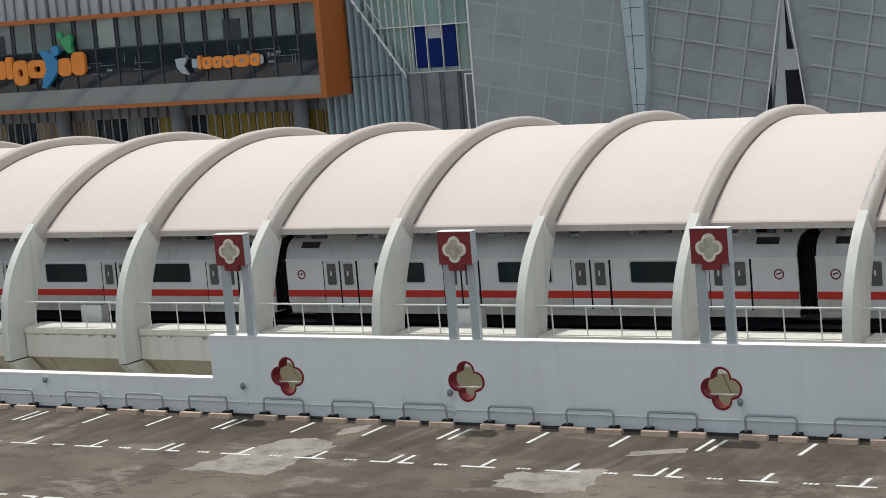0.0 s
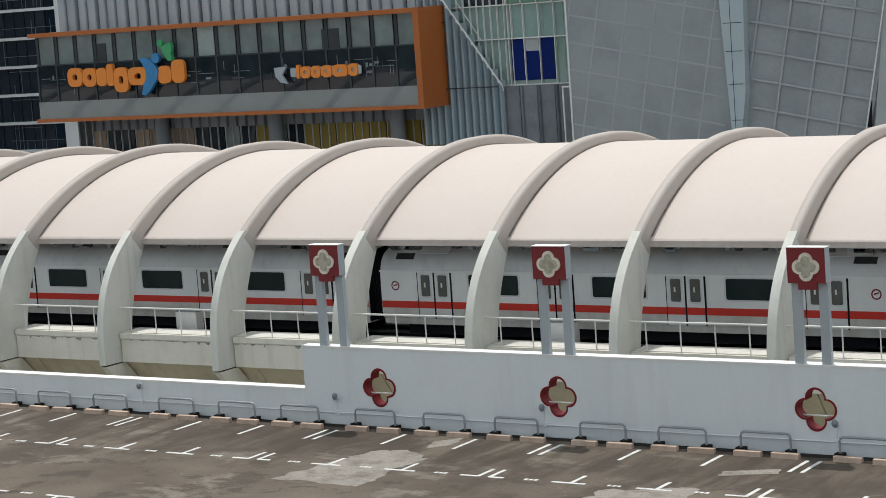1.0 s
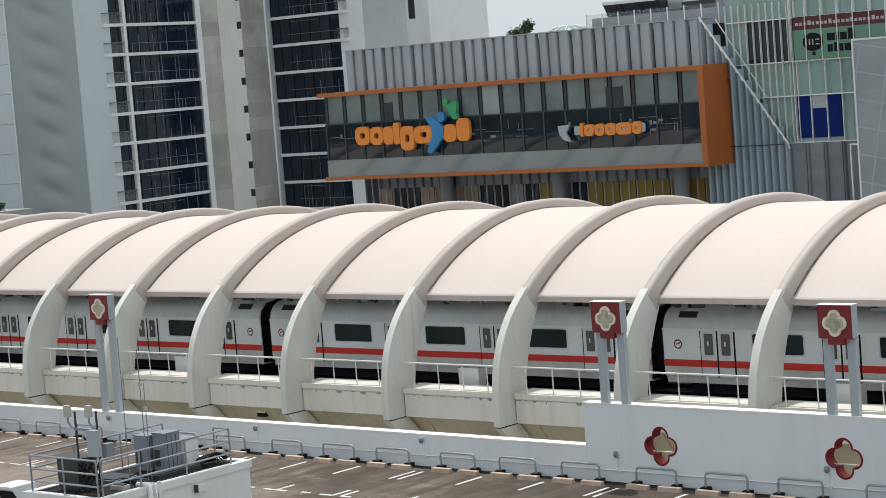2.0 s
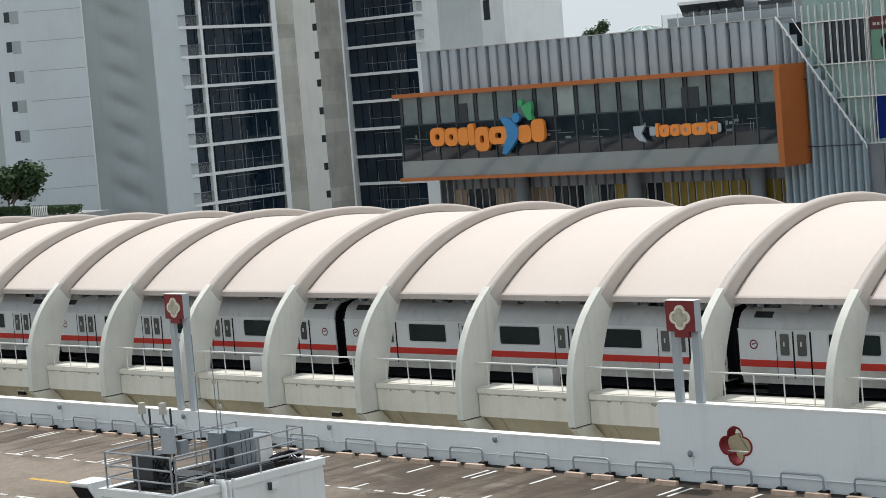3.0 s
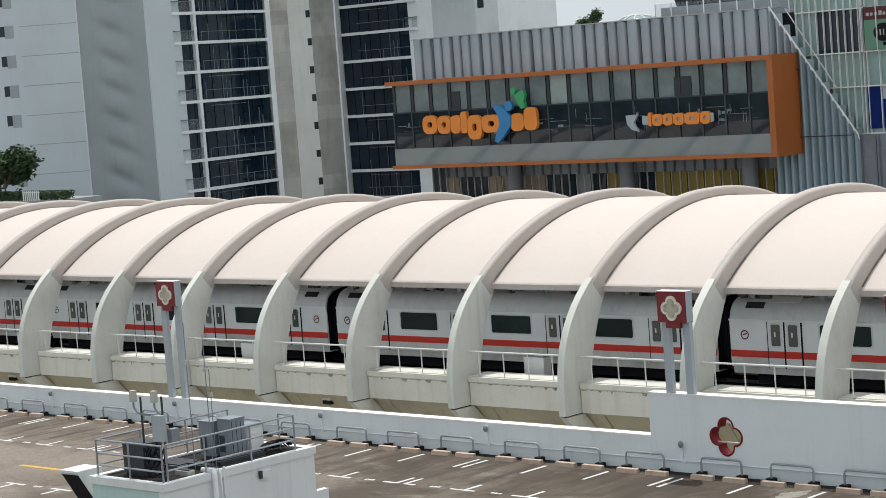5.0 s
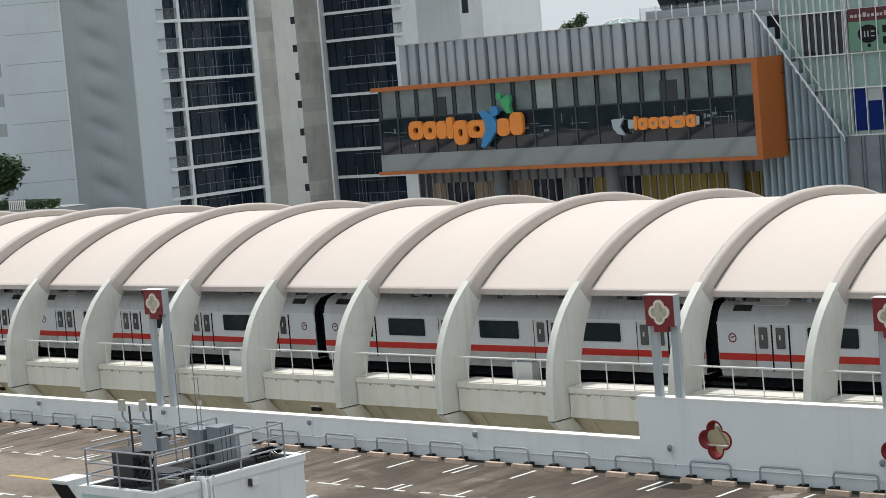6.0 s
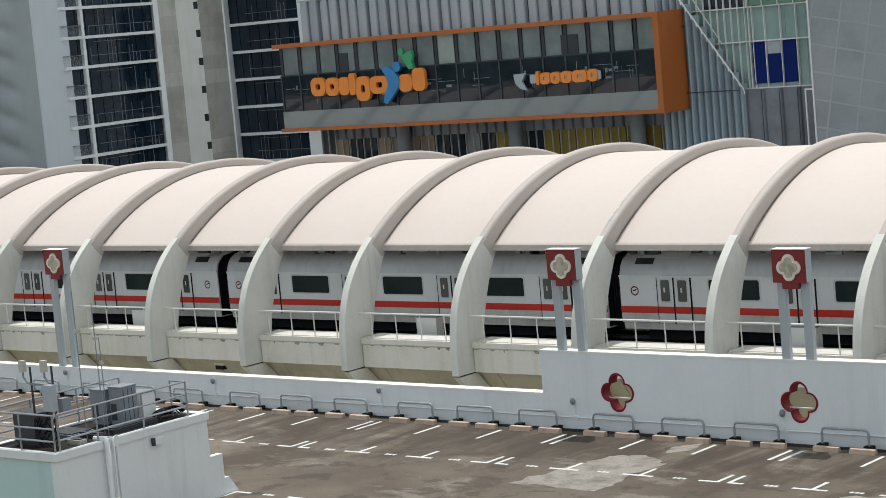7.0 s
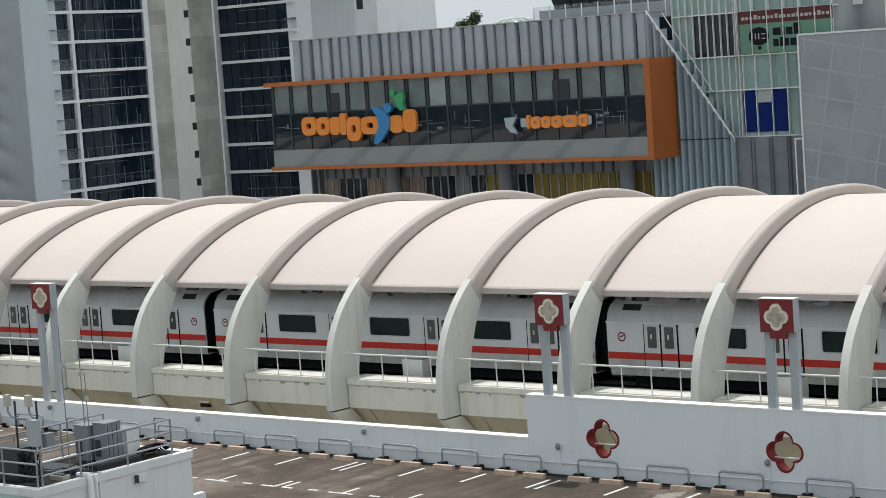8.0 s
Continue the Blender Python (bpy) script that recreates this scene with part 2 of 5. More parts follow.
def deck_material():
    """Weathered car park concrete: dark wheel dirt drawn out along the lots, pale worn areas, fine grain."""
    m = bpy.data.materials.new("stained_deck_concrete")
    m.use_nodes = True
    nt = m.node_tree
    bs = nt.nodes["Principled BSDF"]
    base = mixed(nt, ramp(nt, 0.36, 0.64, 0, 1, noise_of(nt, 0.2, 8, 0.62)), (0.105, 0.083, 0.063), (0.2, 0.166, 0.129))
    # dried puddle stains with sharp borders, at two sizes
    base = mixed(nt, ramp(nt, 0.53, 0.57, 0, 0.6, noise_of(nt, 0.33, 8, 0.62, (1.0, 0.75, 1), 0.4)), base, (0.066, 0.05, 0.037))
    base = mixed(nt, ramp(nt, 0.58, 0.62, 0, 0.55, noise_of(nt, 0.9, 7, 0.65, (0.8, 1.1, 1), 0.6)), base, (0.05, 0.042, 0.036))
    # pale dusty wear
    base = mixed(nt, ramp(nt, 0.55, 0.63, 0, 0.6, noise_of(nt, 0.42, 9, 0.72, (0.7, 1.2, 1), 0.3)), base, (0.31, 0.275, 0.232))
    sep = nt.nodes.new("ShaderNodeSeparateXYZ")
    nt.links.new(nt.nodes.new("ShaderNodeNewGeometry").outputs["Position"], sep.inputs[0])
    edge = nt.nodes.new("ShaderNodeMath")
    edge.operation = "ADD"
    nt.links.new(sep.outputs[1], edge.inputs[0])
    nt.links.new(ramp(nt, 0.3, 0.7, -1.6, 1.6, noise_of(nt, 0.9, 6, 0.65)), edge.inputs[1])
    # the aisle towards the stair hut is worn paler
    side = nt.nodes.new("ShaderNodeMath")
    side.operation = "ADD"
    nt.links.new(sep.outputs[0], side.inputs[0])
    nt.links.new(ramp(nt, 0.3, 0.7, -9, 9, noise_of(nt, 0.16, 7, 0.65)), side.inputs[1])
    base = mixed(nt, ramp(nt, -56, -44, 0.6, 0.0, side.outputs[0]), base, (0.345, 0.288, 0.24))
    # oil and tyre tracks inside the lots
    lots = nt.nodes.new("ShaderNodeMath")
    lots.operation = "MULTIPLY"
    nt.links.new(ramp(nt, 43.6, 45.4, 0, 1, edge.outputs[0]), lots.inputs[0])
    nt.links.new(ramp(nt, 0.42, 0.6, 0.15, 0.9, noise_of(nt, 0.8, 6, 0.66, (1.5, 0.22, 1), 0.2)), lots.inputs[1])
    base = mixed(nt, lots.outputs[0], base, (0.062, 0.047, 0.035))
    g = noise_of(nt, 14, 4)
    base = mixed(nt, ramp(nt, 0.35, 0.7, 0, 0.4, g), base, (0.07, 0.059, 0.049))
    base = mixed(nt, ramp(nt, 0.45, 0.75, 0, 0.35, noise_of(nt, 3.2, 6, 0.7)), base, (0.06, 0.052, 0.044))
    nt.links.new(base, bs.inputs["Base Color"])
    bs.inputs["Roughness"].default_value = 0.9
    bs.inputs["Specular IOR Level"].default_value = 0.25
    b = nt.nodes.new("ShaderNodeBump")
    b.inputs["Strength"].default_value, b.inputs["Distance"].default_value = 0.25, 0.02
    nt.links.new(g, b.inputs["Height"])
    nt.links.new(b.outputs[0], bs.inputs["Normal"])
    return m


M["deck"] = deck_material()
M["patch"] = surface("pale_repair_concrete", (0.335, 0.305, 0.265), 0.9, stain=(0.13, 0.108, 0.088), amount=0.95, big=1.1, streak=0.5, grain=0.45, fine=11)
M["line"] = surface("worn_white_road_paint", (0.74, 0.74, 0.72), 0.8, stain=(0.3, 0.29, 0.27), amount=0.6, big=2.5, grain=0.2, fine=20)
M["yellow_line"] = surface("worn_yellow_road_paint", (0.62, 0.40, 0.07), 0.8, stain=(0.3, 0.22, 0.08), amount=0.5, big=2.0)
M["stop"] = surface("pinkish_concrete", (0.6, 0.455, 0.36), 0.85, stain=(0.28, 0.2, 0.15), amount=0.6, big=1.6, grain=0.15, piece=0.25)
# near-black for grime and dark parts, and for shadow in the wall foot strip
M["dirt_shadow"] = surface("black_dirt_and_shadow", (0.022, 0.02, 0.018), 0.8, stain=(0.05, 0.045, 0.04), big=1.5, spec=0.12)
M["steel"] = surface("galvanised_steel", (0.36, 0.38, 0.41), 0.45, metal=0.55, stain=(0.25, 0.25, 0.26), big=1.2, grain=0.08)
M["pipe"] = surface("grey_pipe_paint", (0.34, 0.37, 0.40), 0.5, metal=0.2, stain=(0.2, 0.2, 0.2), big=1.2)
M["post"] = surface("blue_grey_post_paint", (0.405, 0.45, 0.48), 0.6, stain=(0.32, 0.34, 0.37), streak=0.25, grain=0.04)
M["red"] = surface("dark_red_paint", (0.215, 0.022, 0.026), 0.5, stain=(0.14, 0.02, 0.02), streak=0.2, grain=0.05)
M["cream"] = surface("cream_acrylic", (0.80, 0.74, 0.65), 0.35, stain=(0.42, 0.36, 0.26), amount=0.7, big=3.0)
M["acrylic"] = surface("weathered_acrylic", (0.50, 0.47, 0.38), 0.15, stain=(0.26, 0.22, 0.13), amount=0.9, big=4.5, spec=0.7)
M["white"] = surface("white_paint", (0.78, 0.78, 0.77), 0.6, stain=(0.55, 0.55, 0.53), streak=0.15, grain=0.03)
M["rail"] = surface("pale_rail_paint", (0.76, 0.76, 0.72), 0.55, stain=(0.45, 0.44, 0.4), big=1.0)
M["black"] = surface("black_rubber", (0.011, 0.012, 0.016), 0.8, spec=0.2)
M["door_paint"] = surface("grey_door_paint", (0.82, 0.84, 0.85), 0.35, metal=0.0, stain=(0.4, 0.41, 0.42), grain=0.03, bump=0.02)
M["door_trim"] = surface("pale_door_trim", (0.72, 0.74, 0.75), 0.4, grain=0.02, bump=0.02)
M["skirt"] = surface("train_skirt_paint", (0.74, 0.725, 0.68), 0.5, stain=(0.34, 0.31, 0.26), amount=0.5, streak=0.3, big=0.8)
M["train_roof"] = surface("train_roof_paint", (0.78, 0.81, 0.84), 0.45, metal=0.0, stain=(0.3, 0.31, 0.33), amount=0.4, streak=0.3)
M["hut"] = surface("hut_white_paint", (0.78, 0.80, 0.805), 0.7, stain=(0.42, 0.45, 0.46), amount=0.3, streak=0.3, grain=0.04)
M["hut_green"] = surface("hut_pale_green_paint", (0.5, 0.68, 0.66), 0.7, stain=(0.36, 0.42, 0.4), amount=0.3, streak=0.3, grain=0.04)
M["cabinet"] = surface("equipment_grey", (0.24, 0.275, 0.305), 0.5, metal=0.2, stain=(0.19, 0.205, 0.22), big=1.0)
M["cabinet_dark"] = surface("equipment_dark_grey", (0.05, 0.055, 0.06), 0.5, metal=0.2)
M["galv_light"] = surface("antenna_beige", (0.5, 0.49, 0.43), 0.5, stain=(0.4, 0.38, 0.32), big=2.0)
M["frost"] = glassy("clerestory_glass", (0.16, 0.19, 0.195), 0.06, 0.5, 0.5, 1.6)
M["frost_bright"] = glassy("clerestory_blind", (0.3, 0.35, 0.34), 0.06, 0.5, 0.3, 1.6)
M["mall_glass"] = glassy("mall_dark_glass", (0.012, 0.018, 0.026), 0.02, 0.5, 0.6, 1.42)
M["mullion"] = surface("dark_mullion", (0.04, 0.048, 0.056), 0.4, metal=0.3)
M["glazing_bar"] = surface("dark_green_glazing_bar", (0.055, 0.07, 0.073), 0.5, metal=0.2)
M["band"] = glassy("grey_spandrel_glass", (0.19, 0.225, 0.235), 0.04, 0.5, 0.12, 1.55)
M["sign_orange"] = surface("orange_sign_paint", (0.85, 0.27, 0.04), 0.45, stain=(0.6, 0.2, 0.03), big=1.0)
M["sign_blue"] = surface("blue_sign_shape", (0.04, 0.24, 0.52), 0.4)
M["sign_green"] = surface("green_sign_shape", (0.05, 0.36, 0.14), 0.4)
M["sign_grey"] = surface("grey_sign_shape", (0.40, 0.46, 0.5), 0.4)
M["green_glass"] = glassy("pale_green_glass", (0.22, 0.32, 0.30), 0.1, 0.6, 0.3)
M["banner_green"] = surface("green_banner", (0.13, 0.27, 0.19), 0.5, stain=(0.1, 0.2, 0.15))
M["banner_red"] = surface("dark_red_banner", (0.09, 0.018, 0.02), 0.5)
M["banner_text"] = surface("pale_banner_marks", (0.45, 0.42, 0.42), 0.5)
M["blue_panel"] = surface("deep_blue_panel", (0.004, 0.017, 0.13), 0.7, stain=(0.01, 0.03, 0.16), spec=0.12)
M["yellow_panel"] = surface("mustard_panel", (0.26, 0.19, 0.03), 0.55, stain=(0.14, 0.1, 0.03), streak=0.4, piece=0.3)
M["brown_panel"] = surface("brown_panel", (0.32, 0.25, 0.18), 0.55, stain=(0.06, 0.045, 0.03), streak=0.4, piece=0.4)
M["net_line"] = surface("pale_screen_bars", (0.405, 0.435, 0.45), 0.7, stain=(0.3, 0.31, 0.31))
M["net_bar"] = surface("weathered_screen_bars", (0.39, 0.42, 0.44), 0.7, stain=(0.315, 0.342, 0.36), amount=1.0, big=0.28)
M["mesh_soft"] = surface("screen_backing", (0.335, 0.365, 0.385), 0.8, stain=(0.235, 0.262, 0.28), amount=1.0, big=0.22, streak=0.15, grain=0.12, fine=7)
M["leaf"] = surface("tree_leaves", (0.045, 0.085, 0.03), 0.6, stain=(0.02, 0.045, 0.018), amount=0.8, big=1.5)
M["bark"] = surface("grey_bark", (0.16, 0.13, 0.10), 0.9)
M["podium"] = surface("podium_grey", (0.36, 0.37, 0.375), 0.8)
M["door_glass"] = glassy("door_window_glass", (0.07, 0.075, 0.07), 0.1)
M["tower_bar"] = surface("grey_window_bars", (0.19, 0.22, 0.25), 0.5)
M["balcony_glass"] = clear_pane("balcony_glass", (0.3, 0.33, 0.35), 0.16)


# ---------- ground and car park deck ----------
def sheet(name, material, x0, x1, y0, y1, z0, z1, label, category):
    return tagged(box(name, material, x0, x1, y0, y1, z0, z1), label, category, kind="structure")


sheet("ground", M["ground"], -4500, 4500, -4500, 4500, -14.6, -14.0, "flat dull green and grey ground far below", "ground")
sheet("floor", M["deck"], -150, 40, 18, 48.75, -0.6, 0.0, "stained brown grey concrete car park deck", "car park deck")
# unseen tree belt added behind the eye, so the mall glass mirrors something dark
rnd = random.Random(77)
bm = bmesh.new()
for row, top in ((-150.0, 6.0), (-170.0, 9.0)):
    bx = -760.0
    while bx < 320:
        w, h = rnd.uniform(5, 11), top + rnd.uniform(-3.5, 3.0)
        bmesh.ops.create_icosphere(bm, subdivisions=2, radius=1.0, matrix=Matrix.Translation((bx, row + rnd.uniform(-6, 6), (h - 14) / 2)) @ Matrix.Diagonal((w, w * 0.8, (h + 14) / 2, 1)))
        bx += w * 0.9
for v in bm.verts:
    v.co += Vector((rnd.uniform(-1, 1), rnd.uniform(-1, 1), rnd.uniform(-0.7, 0.7)))
tagged(part("reflection_backdrop", bm, M["leaf"]), "unseen dark green belt of trees added to darken the glass reflections", "woods", kind="stuff")
LOT, GAP, LOT_X, WALL_Y = 2.4, 0.342, -35.54, 48.75
BAY = 3 * LOT + GAP
CORNER_X = -37.15


def outline_patch(name, pts, label, seed, rough=0.15):
    rnd = random.Random(seed)
    out = []
    for (ax, ay), (bx, by) in zip(pts, pts[1:] + pts[:1]):
        for i in range(7):
            f = i / 7
            out.append((ax + (bx - ax) * f + rnd.uniform(-rough, rough), ay + (by - ay) * f + rnd.uniform(-rough, rough) * 0.8))
    bm = bmesh.new()
    bm_prism(bm, out, "z", -0.02, 0.004)
    return tagged(part(name, bm, M["patch"]), label, "repair patch")


outline_patch("concrete_patch", [(-33.63, 42.38), (-33.40, 44.06), (-32.95, 45.85), (-32.01, 46.41), (-30.91, 45.53), (-30.95, 44.12), (-30.83, 42.44)], "pale worn concrete repair patch on the deck", 3)
outline_patch("concrete_patch", [(-24.40, 42.46), (-24.57, 43.76), (-23.24, 44.31), (-22.10, 44.64), (-21.88, 42.65), (-22.37, 42.12)], "pale chipped concrete repair patch beside lot marks", 5)
outline_patch("concrete_patch", [(-22.33, 45.93), (-22.39, 46.40), (-21.09, 47.00), (-20.98, 46.53)], "thin pale worn patch inside a parking lot", 8, 0.04)
outline_patch("concrete_patch", [(-31.58, 46.62), (-31.77, 47.55), (-31.18, 48.07), (-31.05, 47.25)], "thin pale dusty strip across a parking lot", 11, 0.05)


def foil(cx, cz, lobe, off, n=14):
    """Outline of a four-lobed opening, as (x, z) pairs."""
    pts = []
    for k in range(4):
        a0 = math.pi / 2 * k
        c = (cx + off * math.cos(a0), cz + off * math.sin(a0))
        d = (off + math.sqrt(2 * lobe * lobe - off * off)) / 2
        span = math.atan2(d, d - off)
        for i in range(n - 1):
            a = a0 - span + 2 * span * i / (n - 1)
            pts.append((c[0] + lobe * math.cos(a), c[1] + lobe * math.sin(a)))
    return pts


def pierced_wall(name, x0, x1, z0, z1, y0, y1, holes, material, label):
    """A wall slab with openings that go through it."""
    from mathutils.geometry import tessellate_polygon
    loops = [[(x0, z0), (x1, z0), (x1, z1), (x0, z1)]] + holes
    flat = [p for lp in loops for p in lp]
    tris = tessellate_polygon([[Vector((p[0], p[1], 0)) for p in lp] for lp in loops])
    bm = bmesh.new()
    a = [bm.verts.new((p[0], y0, p[1])) for p in flat]
    b = [bm.verts.new((p[0], y1, p[1])) for p in flat]
    for t in tris:
        bm.faces.new([a[i] for i in t])
        bm.faces.new([b[i] for i in reversed(t)])
    s = 0
    for lp in loops:
        n = len(lp)
        for i in range(n):
            bm.faces.new((a[s + i], a[s + (i + 1) % n], b[s + (i + 1) % n], b[s + i]))
        s += n
    return tagged(part(name, bm, material), label, "wall", kind="structure")


FOILS = [(-34.43, 1.17), (-28.42, 1.17), (-20.82, 1.18), (-13.3, 1.18)]
low = tagged(box("wall_low", M["wall"], -150, CORNER_X, WALL_Y, 49.1, -0.6, 0.99), "low white painted parapet wall along the deck", "wall", kind="structure")
high = pierced_wall("wall_high", CORNER_X, 40, -0.6, 2.29, WALL_Y, 49.1, [foil(x, z, 0.283, 0.295) for x, z in FOILS], M["wall"],
                    "high white painted parapet wall with four-lobed openings")
box("coping", M["coping"], -150, CORNER_X, WALL_Y - 0.012, 49.14, 0.99, 1.05, low, bevel=0.01)
box("coping", M["coping"], CORNER_X - 0.012, 40, WALL_Y - 0.012, 49.14, 2.29, 2.35, high, bevel=0.01)
for fx, fz in FOILS:
    bm = bmesh.new()
    o, i = foil(fx, fz, 0.285, 0.295), foil(fx, fz, 0.245, 0.275)
    n = len(o)
    y0, y1 = WALL_Y - 0.012, 49.112
    ring = [[bm.verts.new((p[0], y, p[1])) for p in lp] for lp, y in ((o, y0), (i, y0), (i, y1), (o, y1))]
    for r in range(4):
        for k in range(n):
            bm.faces.new((ring[r][k], ring[r][(k + 1) % n], ring[(r + 1) % 4][(k + 1) % n], ring[(r + 1) % 4][k]))
    part("opening_lining", bm, M["maroon"], high, "dark red painted rim of the opening")
    bm = bmesh.new()
    bm_tube(bm, [(fx - 0.52, 48.95, fz - 0.2), (fx + 0.52, 48.95, fz - 0.2)], 0.022)
    part("safety_bar", bm, M["rail"], high, "pale metal bar across the opening")
# black strip holds both dirt and the shadow at the wall foot
sheet("drain", M["dirt_shadow"], -150, 40, 48.42, WALL_Y, -0.02, 0.006, "black strip of dirt and painted shadow along the wall foot", "drain")
bm = bmesh.new()
bm_tube(bm, [(-150, WALL_Y - 0.025, 0.36), (40, WALL_Y - 0.025, 0.36)], 0.018, 6)
conduit = tagged(part("conduit", bm, M["wall"]), "thin pale conduit pipe fixed along the wall", "pipe", kind="structure")

# painted marks on the deck
marks = thing("lot_markings", (0, 0, 0), "worn white painted parking lot marks on concrete", "road marking", kind="structure")
long_line = box("painted_line", M["line"], -0.055, 0.055, 46.8, 48.02, -0.01, 0.005, marks)
tick = box("painted_line", M["line"], -0.055, 0.055, 44.2, 45.02, -0.01, 0.005, marks)
bar_l = box("painted_line", M["line"], -0.55, 0.0, 44.17, 44.28, -0.01, 0.0055, marks)
bar_r = box("painted_line", M["line"], 0.0, 0.42, 44.17, 44.28, -0.01, 0.0055, marks)
tick_b = box("painted_line", M["line"], -0.055, 0.055, 38.4, 39.2, -0.01, 0.005, marks)
bar_lb = box("painted_line", M["line"], -0.45, 0.0, 39.1, 39.21, -0.01, 0.0055, marks)
bar_rb = box("painted_line", M["line"], 0.0, 0.55, 39.1, 39.21, -0.01, 0.0055, marks)
digit = box("number_bar", M["line"], -0.05, 0.05, 44.2, 44.33, -0.01, 0.0055, marks, "worn unreadable lot number")
for n_bay in range(-6, 4):
    bx = LOT_X + n_bay * BAY
    for j, (dx, sides) in enumerate(((0, "r"), (LOT, "lr"), (2 * LOT, "lr"), (3 * LOT, "l"))):
        again(long_line, "painted_line", marks, (bx + dx, 0, 0))
        again(tick, "painted_line", marks, (bx + dx, 0, 0))
        again(tick_b, "painted_line", marks, (bx + dx, 0, 0))
        for s in sides:
            again(bar_l if s == "l" else bar_r, "painted_line", marks, (bx + dx, 0, 0))
            again(bar_lb if s == "l" else bar_rb, "painted_line", marks, (bx + dx, 0, 0))
        if j < 3:
            for q in (-0.14, 0, 0.14):
                again(digit, "number_bar", marks, (bx + dx + 1.22 + q, 0, 0))
                again(digit, "number_bar", marks, (bx + dx + 1.22 + q, -5.1, 0))
for o in (long_line, tick, bar_l, bar_r, tick_b, bar_lb, bar_rb, digit):
    o.location = (LOT_X - 7 * BAY, 0, 0)
tagged(box("yellow_line", M["yellow_line"], -58.4, -55.9, 41.22, 41.42, -0.01, 0.005), "worn yellow painted guide line on the deck", "road marking", kind="structure")


def stop_mesh():
    bm = bmesh.new()
    bm_prism(bm, [(48.05, 0.0), (48.07, 0.13), (48.2, 0.14), (48.22, 0.0)], "x", -0.38, 0.38)
    bm_bevel(bm, 0.015)
    return bm


def hoop_mesh():
    pts = [(-0.7, 48.52, 0.0), (-0.7, 48.52, 0.44)]
    for a in (30, 60, 90):
        pts.append((-0.7 + 0.11 * (1 - math.cos(radians(a))), 48.52, 0.44 + 0.11 * math.sin(radians(a))))
    pts += [(-p[0], p[1], p[2]) for p in reversed(pts)]
    bm = bmesh.new()
    bm_tube(bm, pts, 0.035)
    return bm


# wheel stops, two to a lot, and one pipe hoop to a lot
first_stop = first_hoop = None
for n_bay in range(-6, 4):
    for j in range(3):
        lx = LOT_X + n_bay * BAY + j * LOT
        for s in (0.0, 1.08):
            if first_stop is None:
                first_stop = tagged(part("wheel_stop", stop_mesh(), M["stop"]), "pinkish concrete wheel stop at a lot end", "wheel stop", "wheel stops")
                first_stop.location = (lx + 0.66 + s, 0, 0)
            else:
                copy_thing(first_stop, pose(lx + 0.66 + s + random.uniform(-0.03, 0.03), random.uniform(-0.02, 0.02), 0))
        if first_hoop is None:
            first_hoop = thing("pipe_barrier", (lx + 1.03, 0, 0), "grey steel pipe hoop barrier before the wall", "barrier", "pipe barriers")
            part("hoop", hoop_mesh(), M["pipe"], first_hoop, smooth=True)
            for hx in (-0.7, 0.7):
                box("foot_block", M["dirt_shadow"], hx - 0.12, hx + 0.12, 48.4, 48.64, 0.0, 0.13, first_hoop, "black grimy base block", 0.03)
        else:
            copy_thing(first_hoop, pose(lx + 1.03, 0, 0))

# small wall lamps, one to a bay
lamp = None
for lx in (-73.9, -66.4, -58.9, -51.2, -43.64, -36.01, -28.93, -20.29, -12.9):
    if lamp is None:
        lamp = thing("wall_lamp", (lx, WALL_Y, 0.0), "small pale bulkhead lamp on a wall conduit", "wall lamp", "wall lamps")
        bm = bmesh.new()
        bmesh.ops.create_uvsphere(bm, u_segments=12, v_segments=8, radius=0.1, matrix=Matrix.Translation((0, -0.09, 0.86)) @ Matrix.Diagonal((0.85, 0.8, 1.1, 1)))
        part("lamp_globe", bm, M["cabinet"], lamp, smooth=True)
        box("lamp_base", M["wall"], -0.06, 0.06, -0.06, 0, 0.78, 0.94, lamp, bevel=0.01)
        bm = bmesh.new()
        bm_tube(bm, [(0.02, -0.025, 0.36), (0.02, -0.025, 0.8)], 0.015, 6)
        part("lamp_conduit", bm, M["wall"], lamp)
        box("junction_box", M["wall"], -0.03, 0.1, -0.05, 0, 0.3, 0.42, lamp)
    else:
        copy_thing(lamp, pose(lx, WALL_Y, 0.0))


